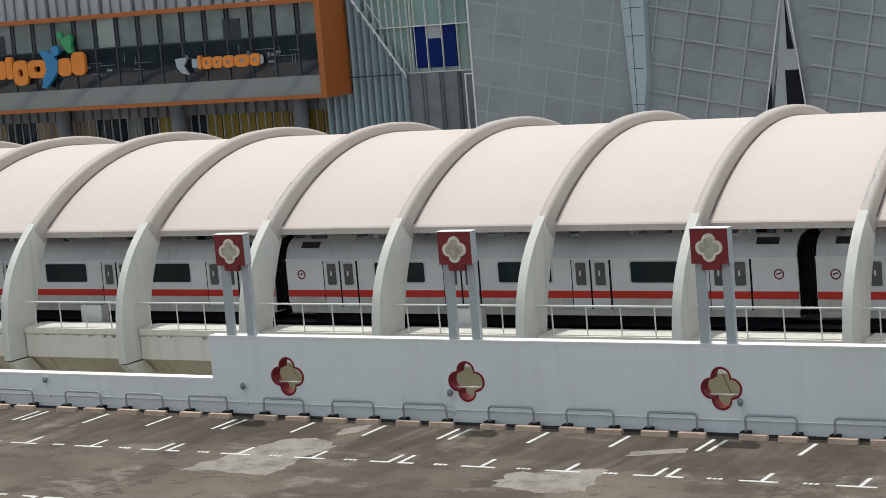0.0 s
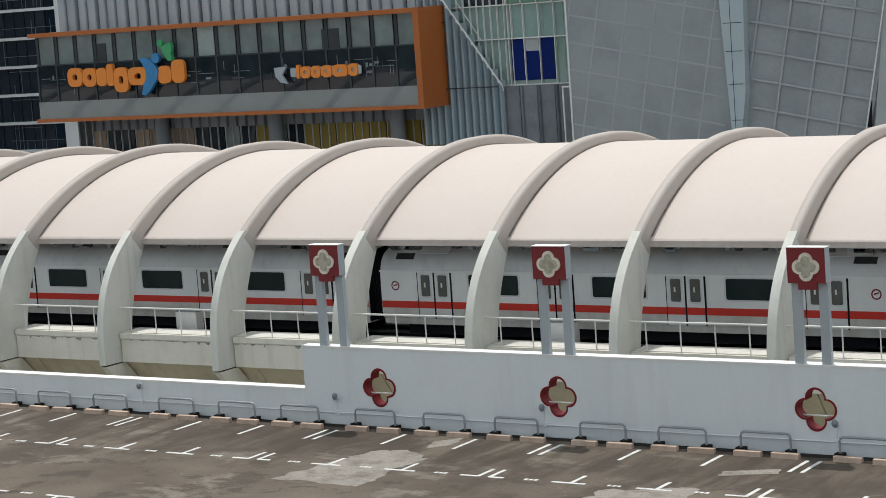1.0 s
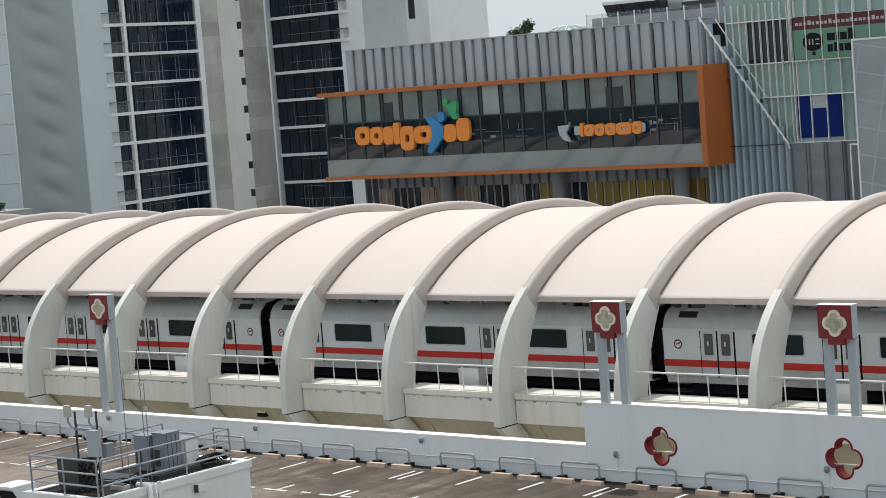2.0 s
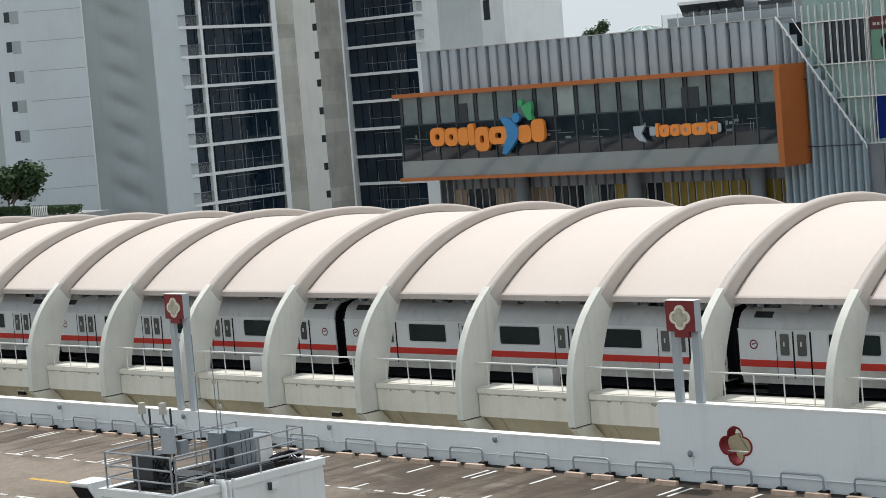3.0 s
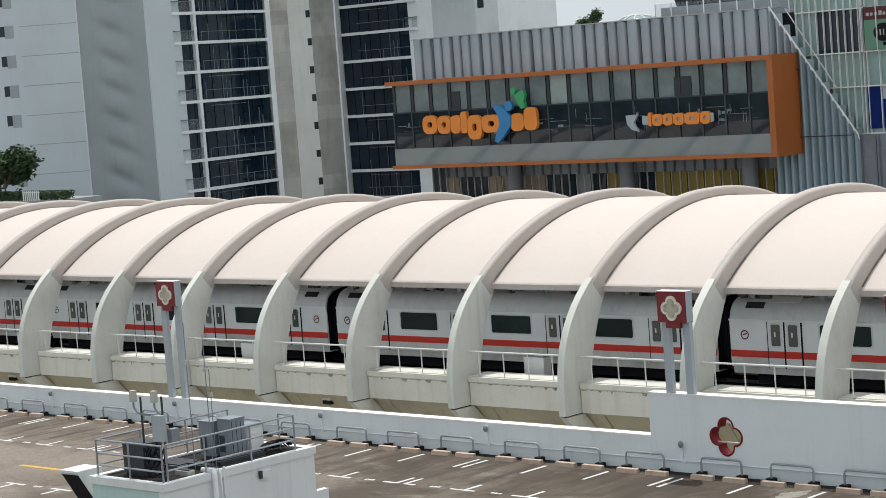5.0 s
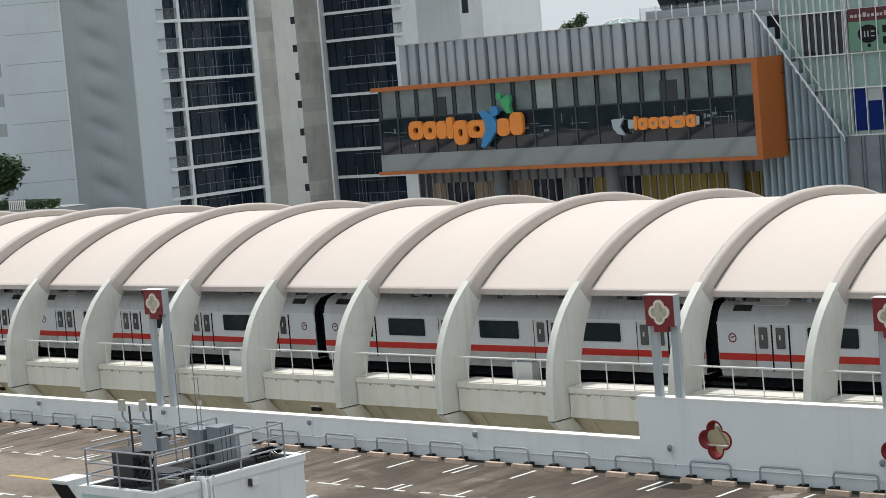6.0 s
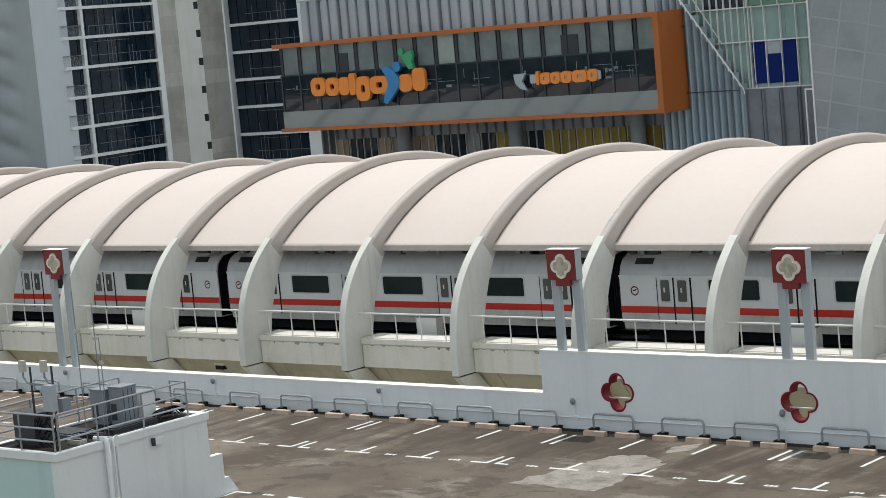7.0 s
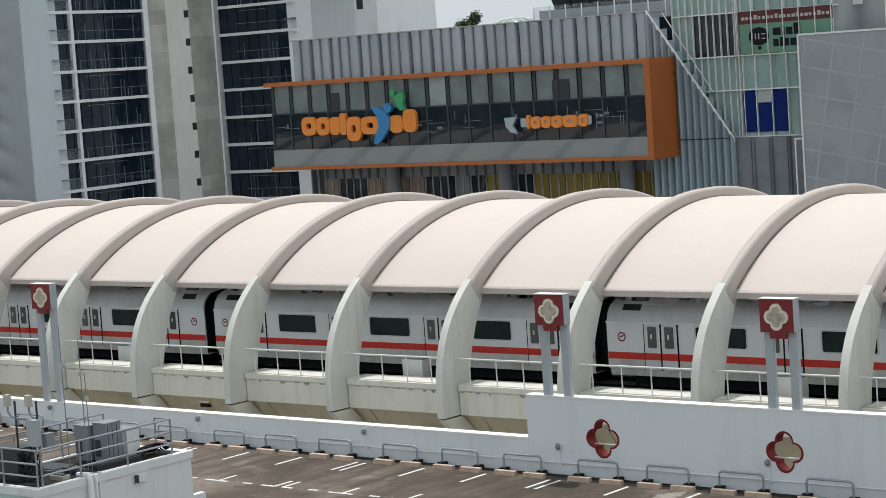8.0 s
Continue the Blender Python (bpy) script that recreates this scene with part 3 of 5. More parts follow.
def sign_pylon(x, foot):
    """Two posts on the wall with a red box that carries a four-lobed pale face."""
    e = thing("sign_pylon", (x, 48.78, foot), "red box sign with pale four-lobed emblem on twin grey posts", "sign", "sign pylons")
    H = 4.3 - foot
    for px in (-0.58, 0.16):
        box("post", M["post"], px, px + 0.25, 0.03, 0.18, 0, H + 0.25, e, bevel=0.012)
    bm = bmesh.new()
    top = H + 1.08
    bm_prism(bm, [(-0.62, H + 0.17), (-0.34, H + 0.17), (-0.34, H), (0.16, H), (0.16, H + 0.17), (0.42, H + 0.17), (0.42, top), (-0.62, top)], "y", -0.1, 0.21)
    bm_bevel(bm, 0.012)
    head = part("sign_box", bm, M["red"], e)
    box("side_plate", M["post"], 0.42, 0.426, -0.098, 0.208, H + 0.18, top - 0.005, head, "blue grey side panel")
    box("top_cap", M["coping"], -0.64, 0.44, -0.12, 0.23, top, top + 0.016, head, "white weathered top cap", 0.004)
    bm = bmesh.new()
    bm_prism(bm, foil(-0.1, H + 0.59, 0.19, 0.18), "y", -0.135, -0.09)
    bm_bevel(bm, 0.01)
    rim = part("emblem_rim", bm, M["cream"], head, "cream four-lobed rim")
    bm = bmesh.new()
    bm_prism(bm, foil(-0.1, H + 0.59, 0.128, 0.155), "y", -0.142, -0.12)
    part("emblem_face", bm, M["acrylic"], head, "weathered clear acrylic face")
    return e


for sx, foot in ((-58.8, 1.05), (-35.93, 2.35), (-28.31, 2.35), (-20.77, 2.35), (-13.2, 2.35)):
    sign_pylon(sx, foot)

# pipe rail along the near row of lots
rail = thing("pipe_rail", (0, 34.5, 0), "grey painted pipe rail along the near lots", "railing")
for z in (0.5, 0.95):
    bm = bmesh.new()
    bm_tube(bm, [(-100, 0, z), (-44.6, 0, z)], 0.03, 6)
    part("rail_bar", bm, M["rail"], rail)
    bm = bmesh.new()
    bm_tube(bm, [(-40.2, 0, z), (30, 0, z)], 0.03, 6)
    part("rail_bar", bm, M["rail"], rail)
for i in range(60):
    px = -100 + 2.0 * i
    if not -44.6 < px < -40.2:
        bm = bmesh.new()
        bm_tube(bm, [(px, 0, 0), (px, 0, 0.95)], 0.028, 6)
        part("post", bm, M["rail"], rail)


# ---------- station viaduct ----------
RIB0, PITCH, RIB_W = -48.64, 6.3, 0.45
ROOF_C, ROOF_R = (78.2, -8.72), 14.39
RIBS = range(-17, 9)
END_A, END_B = RIB0 + PITCH * RIBS[0] - 3, RIB0 + PITCH * RIBS[-1] + 3


def arc(r, y0, y1, n=44):
    return [(y0 + (y1 - y0) * i / n, ROOF_C[1] + math.sqrt(r * r - (y0 + (y1 - y0) * i / n - ROOF_C[0]) ** 2)) for i in range(n + 1)]


roof = thing("station_roof", (0, 0, 0), "curved cream barrel roof between concrete ribs", "roof", kind="structure")
shell = None
for k in RIBS:
    if shell is None:
        bm = bmesh.new()
        bm_prism(bm, arc(ROOF_R, 69.5, 86.9) + list(reversed(arc(ROOF_R - 0.16, 69.5, 86.9))), "x", 0.0, PITCH - 0.33)
        shell = part("roof_panel", bm, M["roof"], roof, smooth=True)
        bm = bmesh.new()
        bm_prism(bm, [(69.36, 2.42), (69.36, 2.66), (69.42, 2.715), (69.52, 2.752), (69.62, 2.7), (69.62, 2.42)], "x", 0.0, PITCH - 0.33)
        bm_bevel(bm, 0.015)
        fascia = part("eave_trim", bm, M["eave"], roof)
        shell.location = fascia.location = (RIB0 + PITCH * k, 0, 0)
    else:
        again(shell, "roof_panel", roof, (RIB0 + PITCH * k, 0, 0))
        again(fascia, "eave_trim", roof, (RIB0 + PITCH * k, 0, 0))


def rib_thing(x):
    e = thing("roof_rib", (x, 0, 0), "curved taupe roof rib on a pale green concrete leg", "roof rib", "roof ribs")
    bm = bmesh.new()
    # rounded section swept along the arch; it grows thinner to the crown
    rings = []
    for i in range(57):
        a = math.pi - radians(50.6) - (math.pi - 2 * radians(50.6)) * i / 56
        crown = 1 - abs(i - 28) / 28
        ro = 15.08 - 0.28 * crown
        lx = -0.34 - 0.11 * crown
        ring = []
        for sx, r in ((0.04, ROOF_R - 0.3), (0.04, ro - 0.17), (0.028, ro - 0.1), (-0.01, ro - 0.045), (-0.07, ro - 0.01), (-0.13, ro), (lx + 0.08, ro), (lx + 0.03, ro - 0.025), (lx, ro - 0.09), (lx, ROOF_R - 0.3)):
            ring.append(bm.verts.new((sx, ROOF_C[0] + r * math.cos(a), ROOF_C[1] + r * math.sin(a))))
        rings.append(ring)
    for p, q in zip(rings, rings[1:]):
        for k in range(10):
            bm.faces.new((p[k], p[(k + 1) % 10], q[(k + 1) % 10], q[k]))
    bm.faces.new(rings[0]), bm.faces.new(list(reversed(rings[-1])))
    part("arch", bm, M["rib"], e, "taupe painted upper arch", smooth=True)
    for sx in (0.07, -RIB_W - 0.03):
        bm = bmesh.new()
        bm_tube(bm, [(sx, ROOF_C[0] + (ROOF_R + 0.01) * math.cos(a), ROOF_C[1] + (ROOF_R + 0.01) * math.sin(a)) for a in [radians(127 - 74 * i / 40) for i in range(41)]], 0.035, 5)
        part("seal", bm, M["seal"], e, "dark weathered roof seal")
    out, inn = [], []
    for i in range(17):
        f = i / 16
        z = 3.12 + (-2.5 - 3.12) * f
        out.append((66.31 + 2.42 * (abs(z + 2.4) / 5.5) ** 3.0, z))
        zi = 2.62 + (-2.5 - 2.62) * f
        inn.append((68.12 + 0.063 * (zi + 2.3) ** 2, zi))
    bm = bmesh.new()
    bm_prism(bm, out + list(reversed(inn)), "x", -0.33, 0.03)
    bm_bevel(bm, 0.03, 2)
    part("leg", bm, M["leg"], e, "pale green concrete leg", smooth=True)
    bm = bmesh.new()
    bm_prism(bm, [(2 * ROOF_C[0] - y, z) for y, z in out + list(reversed(inn))], "x", -0.33, 0.03)
    part("leg", bm, M["leg"], e, "pale green concrete leg", smooth=True)
    bm = bmesh.new()
    bm_prism(bm, [(66.34, -2.56), (67.6, -2.56), (70.2, -5.2), (68.9, -5.2)], "x", -0.31, 0.01)
    part("corbel", bm, M["parapet"], e)
    box("joint", M["dirt_shadow"], -0.32, 0.02, 66.4, 67.6, -2.535, -2.5, e, "dark joint line")
    return e


first_rib = rib_thing(RIB0 + PITCH * RIBS[0])
for k in list(RIBS)[1:]:
    rib = copy_thing(first_rib, pose(RIB0 + PITCH * k, 0, 0))
    if k in (0, 4):
        # two ribs show white undercoat where the paint has come off
        chip = random.Random(k)
        for a0, span in ((126.0, 2.6), (122.6, 2.2), (119.5, 1.2)):
            bm = bmesh.new()
            rim = [[], []]
            for i in range(9):
                a = radians(a0 - span * i / 8)
                w = 0.05 * math.sin(math.pi * (0.08 + 0.84 * i / 8)) + chip.uniform(0, 0.02)
                crown = max(0.0, 1 - abs(math.degrees(a) - 90) / 39.4)
                r = 15.084 - 0.28 * crown
                for side, dx in ((0, -0.27 - w), (1, -0.27 + w)):
                    rim[side].append((dx, ROOF_C[0] + r * math.cos(a), ROOF_C[1] + r * math.sin(a)))
            lo, hi = [[bm.verts.new(p) for p in side] for side in rim]
            for i in range(8):
                bm.faces.new((lo[i], lo[i + 1], hi[i + 1], hi[i]))
            bmesh.ops.solidify(bm, geom=bm.faces[:], thickness=0.004)
            part("paint_chip", bm, M["white"], rib, "white bare patch on the arch")

# parapets, railings and girder panels, one set to a bay
gap_l, gap_r = 0.09, PITCH - 0.36


def parapet_thing(x, seed):
    e = thing("viaduct_parapet", (x, 0, 0), "weathered pale concrete parapet with a broad sunlit ledge", "parapet", "viaduct parapets", "structure")
    bm = bmesh.new()
    bm_prism(bm, [(67.36, -2.5), (67.36, -1.5), (67.29, -1.44), (67.29, -1.22), (68.62, -1.2), (68.62, -2.5)], "x", gap_l, gap_r)
    bm_bevel(bm, 0.012)
    part("wall", bm, M["parapet"], e)
    bm = bmesh.new()
    drip = random.Random(seed)
    for q in range(drip.randint(8, 24)):
        dx, dw, dh = drip.uniform(0.2, 5.6), drip.uniform(0.03, 0.22), 0.015 + 0.12 * drip.random() ** 4
        bm_prism(bm, [(dx - dw, -1.5), (dx + dw, -1.5), (dx + dw * 0.5, -1.5 - dh), (dx - dw * 0.4, -1.5 - dh * 0.8)], "y", 67.355, 67.37)
    part("drip_stain", bm, M["drip"], e, "dark drip stains under the coping lip")
    box("ledge", M["ledge"], gap_l + 0.01, gap_r - 0.01, 67.42, 68.6, -1.205, -1.185, e, "pale sunlit ledge surface")
    bm = bmesh.new()
    bm_prism(bm, [(67.75, -2.502), (68.5, -2.502), (70.9, -5.6), (70.2, -5.6)], "x", 0.9, PITCH + 0.85)
    part("girder_panel", bm, M["girder"], e, "beige sloping girder panel")
    return e


def railing_thing(x):
    e = thing("steel_railing", (x, 67.42, -1.2), "pale painted pipe railing on the parapet ledge", "railing", "parapet railings")
    bm = bmesh.new()
    bm_tube(bm, [(-0.1, 0, 1.1), (gap_r - 0.02, 0, 1.1)], 0.04)
    part("top_rail", bm, M["rail"], e, smooth=True)
    for px in (0.68, 2.1, 3.5, 4.86):
        bm = bmesh.new()
        bm_tube(bm, [(px, 0.02, 0), (px, 0.0, 1.08)], 0.028, 6)
        part("post", bm, M["rail"], e)
    return e


pars = [parapet_thing(RIB0 + PITCH * RIBS[q], 12 + q) for q in range(5)]
r0 = railing_thing(RIB0 + PITCH * RIBS[0])
for k in list(RIBS)[1:]:
    if k > RIBS[4]:
        copy_thing(pars[(k * k + 2 * k) % 5], pose(RIB0 + PITCH * k, 0, 0))
    copy_thing(r0, pose(RIB0 + PITCH * k, 67.42, -1.2))
for sx in (-71.0, -96.2, -45.8):
    s = thing("drain_spout", (sx, 68.05, -2.9), "small dark drain spout on the girder", "drain", "drain spouts")
    box("spout_frame", M["parapet"], -0.3, 0.3, -0.1, 0.5, 0.0, 0.1, s)
    box("spout_opening", M["dirt_shadow"], -0.26, 0.26, -0.09, 0.5, -0.2, 0.0, s, "dark opening")
tagged(box("viaduct_deck", M["girder"], END_A, END_B, 70.6, 88, -5.6, -2.6), "concrete viaduct box under the tracks", "viaduct", kind="structure")
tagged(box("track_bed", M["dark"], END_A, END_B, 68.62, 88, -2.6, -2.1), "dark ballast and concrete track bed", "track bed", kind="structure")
tagged(box("platform", M["ledge"], END_A, END_B, 75.75, 80.65, -2.1, -0.9), "grey concrete island platform between the tracks", "platform", kind="structure")
bm = bmesh.new()
bm_prism(bm, [(156.4 - y, z) for y, z in ((67.36, -2.5), (67.36, -1.5), (67.29, -1.44), (67.29, -1.22), (68.62, -1.2), (68.62, -2.5))], "x", END_A, END_B)
tagged(part("parapet_far", bm, M["parapet"]), "pale concrete parapet along the far track", "parapet", kind="structure")
for px in range(-150, 10, 24):
    tagged(box("viaduct_pier", M["girder"], px, px + 2.2, 74, 82, -14.0, -5.6, bevel=0.15), "concrete pier under the viaduct", "pier", "viaduct piers")
for ry in (72.55, 74.0):
    bm = bmesh.new()
    bm_prism(bm, [(ry - 0.07, -2.1), (ry - 0.02, -2.08), (ry - 0.035, -1.96), (ry + 0.035, -1.96), (ry + 0.02, -2.08), (ry + 0.07, -2.1)], "x", END_A, END_B)
    tagged(part("running_rail", bm, M["steel"]), "steel running rail of the track", "rail", "running rails")

# small fittings hung under the eave
rnd = random.Random(4)
for k in RIBS:
    x0 = RIB0 + PITCH * k
    for q in range(rnd.randint(7, 10)):
        fx, w, h = x0 + rnd.uniform(0.4, 5.2), rnd.choice((0.05, 0.08, 0.12, 0.2, 0.35)), rnd.uniform(0.06, 0.2)
        e = thing("hanging_fixture", (fx, 69.9, 2.62), "small fitting hung under the station eave", "fixture", "eave fittings")
        box("bracket", M["steel"], -0.03, 0.03, -0.03, 0.03, -0.25, 0.3, e)
        box("housing", M["cabinet"] if rnd.random() < 0.5 else M["cabinet_dark"], -w, w, -0.1, 0.1, -0.25 - h, -0.25, e, bevel=0.015)
# pale trackside cabinets beyond the railing
for cx in (-96.5, -77.6, -58.9, -40.0, -21.1):
    e = thing("trackside_cabinet", (cx, 69.2, -2.1), "pale grey trackside equipment cabinet", "cabinet", "trackside cabinets")
    box("body", M["white"], -0.55, 0.55, 0, 0.5, 0, 1.55, e, bevel=0.02)
    box("lid", M["cabinet"], -0.58, 0.58, -0.03, 0.53, 1.55, 1.6, e)
    box("post", M["rail"], -0.68, -0.62, 0.1, 0.16, 0, 1.6, e)


# ---------- train ----------
CAR_L, CAR_P, CAR_X = 22.9, 23.6, -50.15


def round_rect(x0, x1, z0, z1, r, n=4):
    out = []
    for cx, cz, a0 in ((x1 - r, z0 + r, -90), (x1 - r, z1 - r, 0), (x0 + r, z1 - r, 90), (x0 + r, z0 + r, 180)):
        for i in range(n + 1):
            a = radians(a0 + 90 * i / n)
            out.append((cx + r * math.cos(a), cz + r * math.sin(a)))
    return out


def plate(name, material, x0, x1, z0, z1, y0, y1, r, parent, label=""):
    bm = bmesh.new()
    bm_prism(bm, round_rect(x0, x1, z0, z1, r), "y", y0, y1)
    return part(name, bm, material, parent, label)


def train_car(x):
    e = thing("train_carriage", (x, 71.75, -1.96), "silver metro carriage with red stripe standing on the track", "train carriage", "train carriages")
    Z = 1.96
    bm = bmesh.new()
    bm_prism(bm, [(0.06, -1.0 + Z), (0.0, -0.75 + Z), (0.0, 0.98 + Z), (3.1, 0.98 + Z), (3.1, -1.0 + Z)], "x", 0.0, CAR_L)
    bm_bevel(bm, 0.05, 2)
    body = part("body", bm, M["train"], e, "silver painted carriage side")
    bm = bmesh.new()
    prof = [(0.0, 1.0), (0.02, 1.12), (0.12, 1.42), (0.3, 1.66), (0.6, 1.82), (1.0, 1.92), (1.55, 1.95), (2.1, 1.92), (2.5, 1.82), (2.8, 1.66), (2.98, 1.42), (3.1, 1.0)]
    bm_prism(bm, [(a, b + Z) for a, b in prof], "x", 0.03, CAR_L - 0.03)
    part("roof", bm, M["train_roof"], e, "grey curved carriage roof", smooth=True)
    box("rain_gutter", M["train"], -0.0, CAR_L, -0.05, 0.02, 0.96 + Z, 1.04 + Z, e, bevel=0.015)
    bm = bmesh.new()
    bm_prism(bm, [(0.06, -1.0 + Z), (0.1, -1.28 + Z), (3.0, -1.28 + Z), (3.04, -1.0 + Z)], "x", 0.05, CAR_L - 0.05)
    part("skirt", bm, M["skirt"], e, "grimy lower skirt")
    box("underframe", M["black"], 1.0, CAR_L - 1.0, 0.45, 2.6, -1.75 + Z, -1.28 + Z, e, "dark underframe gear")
    for bx in (3.2, CAR_L - 3.2):
        for wx in (-1.1, 1.1):
            bm = bmesh.new()
            bmesh.ops.create_cone(bm, cap_ends=True, segments=20, radius1=0.4, radius2=0.4, depth=0.14,
                                  matrix=Matrix.Translation((bx + wx, 0.8, 0.42)) @ Matrix.Rotation(radians(90), 4, "X"))
            part("wheel", bm, M["dirt_shadow"], e)
    box("lower_panel", M["skirt"], 0.03, CAR_L - 0.03, -0.008, 0.0, -0.97 + Z, -0.57 + Z, e, "cream lower side panel")
    box("stripe", M["train_red"], 0.02, CAR_L - 0.02, -0.016, 0.0, -0.57 + Z, -0.28 + Z, e, "red stripe")
    mid = CAR_L / 2
    for i in range(4):
        c = mid + (i - 1.5) * 5.83
        for s in (-1, 1):
            a, b = (c - 0.8, c - 0.04) if s < 0 else (c + 0.04, c + 0.8)
            d = box("door_leaf", M["door_paint"], a, b, -0.01, 0.0, -0.98 + Z, 0.95 + Z, e, "sliding door leaf")
            plate("window_rim", M["door_trim"], a + 0.1, b - 0.1, -0.12 + Z, 0.9 + Z, -0.014, -0.008, 0.09, d, "pale rounded window rim")
            plate("window_pane", M["door_glass"], a + 0.16, b - 0.16, -0.06 + Z, 0.84 + Z, -0.018, -0.008, 0.07, d, "dark door window")
            box("notice", M["white"], a + 0.3, a + 0.38, -0.02, -0.018, 0.32 + Z, 0.52 + Z, d, "tiny pale notice")
        # black strips stand for the door gaps and the shadow in them
        for q, w in ((-0.83, 0.012), (0.0, 0.032), (0.84, 0.036)):
            box("door_gap_shadow", M["black"], c + q - w, c + q + w, -0.022, 0.0, -1.0 + Z, 0.95 + Z, e, "black strip for a door gap and its shadow")
    for i in range(3):
        c = mid + (i - 1) * 5.83
        plate("window_frame", M["door_trim"], c - 1.27, c + 1.27, -0.01 + Z, 0.93 + Z, -0.006, 0.0, 0.1, e, "pale window frame")
        w = plate("window", M["glass_dark"], c - 1.19, c + 1.19, 0.05 + Z, 0.87 + Z, -0.01, 0.0, 0.09, e, "wide dark tinted window")
    for x0, x1 in ((-0.012, 0.05), (CAR_L - 0.05, CAR_L + 0.012)):
        bm = bmesh.new()
        bm_prism(bm, [(0.09, -1.2 + Z), (0.06, 0.9 + Z), (0.2, 1.4 + Z), (0.6, 1.74 + Z), (1.5, 1.87 + Z), (2.4, 1.74 + Z), (3.04, 0.9 + Z), (3.0, -1.2 + Z)], "x", x0, x1)
        part("end_panel", bm, M["black"], e, "black carriage end")
    for lx in (0.75, CAR_L - 0.75):
        bm = bmesh.new()
        rings = [[bm.verts.new((lx + r * math.cos(a * math.tau / 20), -0.012, 0.37 + Z + r * math.sin(a * math.tau / 20))) for a in range(20)] for r in (0.205, 0.15)]
        for a in range(20):
            bm.faces.new((rings[0][a], rings[0][(a + 1) % 20], rings[1][(a + 1) % 20], rings[1][a]))
        bmesh.ops.solidify(bm, geom=bm.faces[:], thickness=0.008)
        bm_prism(bm, [(lx - 0.1, 0.34 + Z), (lx + 0.1, 0.4 + Z), (lx + 0.1, 0.455 + Z), (lx - 0.1, 0.395 + Z)], "y", -0.013, 0.0)
        part("emblem", bm, M["red"], e, "small red round emblem")
    for gx, flip in ((1.1, 1), (CAR_L - 1.1, -1)):
        a, b = sorted((gx - 0.35 * flip, gx + 0.55 * flip))
        bm = bmesh.new()
        bm_prism(bm, [(0.14, 1.5 + Z), (0.34, 1.72 + Z), (0.36, 1.68 + Z), (0.18, 1.46 + Z)], "x", a, b)
        part("roof_vent", bm, M["cabinet_dark"], e, "dark roof vent grille")
        a, b = sorted((gx - 0.1 * flip, gx + 2.2 * flip))
        bm = bmesh.new()
        bm_prism(bm, [(0.36, 1.72 + Z), (0.7, 1.93 + Z), (0.75, 1.86 + Z), (0.42, 1.66 + Z)], "x", a, b)
        part("roof_hatch", bm, M["train"], e, "pale raised roof hatch")
    return e


def gangway(x):
    e = thing("gangway", (x, 71.75, -1.96), "black rubber bellows between carriages", "gangway", "carriage gangways")
    for i in range(5):
        bm = bmesh.new()
        a = 0.03 + i * 0.13
        bm_prism(bm, [(0.5, 0.75), (0.4, 3.2), (0.8, 3.6), (2.3, 3.6), (2.7, 3.2), (2.6, 0.75)], "x", a, a + 0.09)
        part("bellows_fold", bm, M["black"], e)
    return e


car = train_car(CAR_X - 4 * CAR_P)
for i in range(-3, 3):
    copy_thing(car, pose(CAR_X + i * CAR_P, 71.75, -1.96))
gw = gangway(CAR_X - 4 * CAR_P + CAR_L)
for i in range(-3, 2):
    copy_thing(gw, pose(CAR_X + i * CAR_P + CAR_L, 71.75, -1.96))


# ---------- shopping mall across the street ----------
mall = thing("mall_building", (-95, 123, -14), "grey finned shopping mall block with orange framed window box", "mall building")
MO = Vector((-95, 123, -14))


def under(ob, origin):
    """Keep the place of a mesh built in world coordinates under a thing that stands at origin."""
    ob.location = -origin
    return ob


def mbox(name, material, x0, x1, y0, y1, z0, z1, label="", bevel=0.0, parent=None):
    o = box(name, material, x0, x1, y0, y1, z0, z1, parent or mall, label, bevel)
    if parent is None:
        under(o, MO)
    return o


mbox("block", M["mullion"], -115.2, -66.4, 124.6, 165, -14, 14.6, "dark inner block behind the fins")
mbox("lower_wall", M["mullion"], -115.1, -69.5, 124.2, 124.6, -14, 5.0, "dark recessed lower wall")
# upright fins, set askew
fin_bm = bmesh.new()
bm_prism(fin_bm, [(-0.5, 0.1), (-0.5, -0.02), (-0.44, -0.16), (-0.34, -0.2), (0.12, -0.34), (0.36, -0.36), (0.42, -0.28), (0.44, 0.1)], "z", 0.0, 1.0)
fin = part("fin", fin_bm, M["fin"], mall)
fin_bm = bmesh.new()
bm_prism(fin_bm, [(-0.5, 0.1), (-0.5, -0.04), (-0.42, -0.1), (-0.02, -0.38), (0.1, -0.4), (0.18, -0.34), (0.42, 0.1)], "z", 0.0, 1.0)
fin_sharp = part("fin", fin_bm, M["fin"], mall)
fin_sharp.location = Vector((-80.98, 123.3, 2.0)) - MO
fin_sharp.scale = (0.56, 1.0, 13.0)
fin_bm = bmesh.new()
bm_prism(fin_bm, [(-0.5, 0.1), (-0.5, -0.3), (-0.44, -0.36), (-0.4, -0.3), (-0.36, -0.12), (0.4, -0.02), (0.44, 0.1)], "z", 0.0, 1.0)
fin_dark = part("fin", fin_bm, M["fin_dark"], mall)
fin_dark.location = Vector((-74.95, 123.5, 1.0)) - MO
fin_dark.scale = (1.2, 1.0, 4.8)


def put_fin(x, z0, z1, y=123.3, w=1.0, shape=None):
    global fin_used
    if not fin_used:
        o, fin_used = fin, True
    else:
        o = new("fin", (shape or fin).data)
        o.parent = mall
    o.location = Vector((x, y, z0)) - MO
    o.scale = (w, 1.0, z1 - z0)


fin_used = False
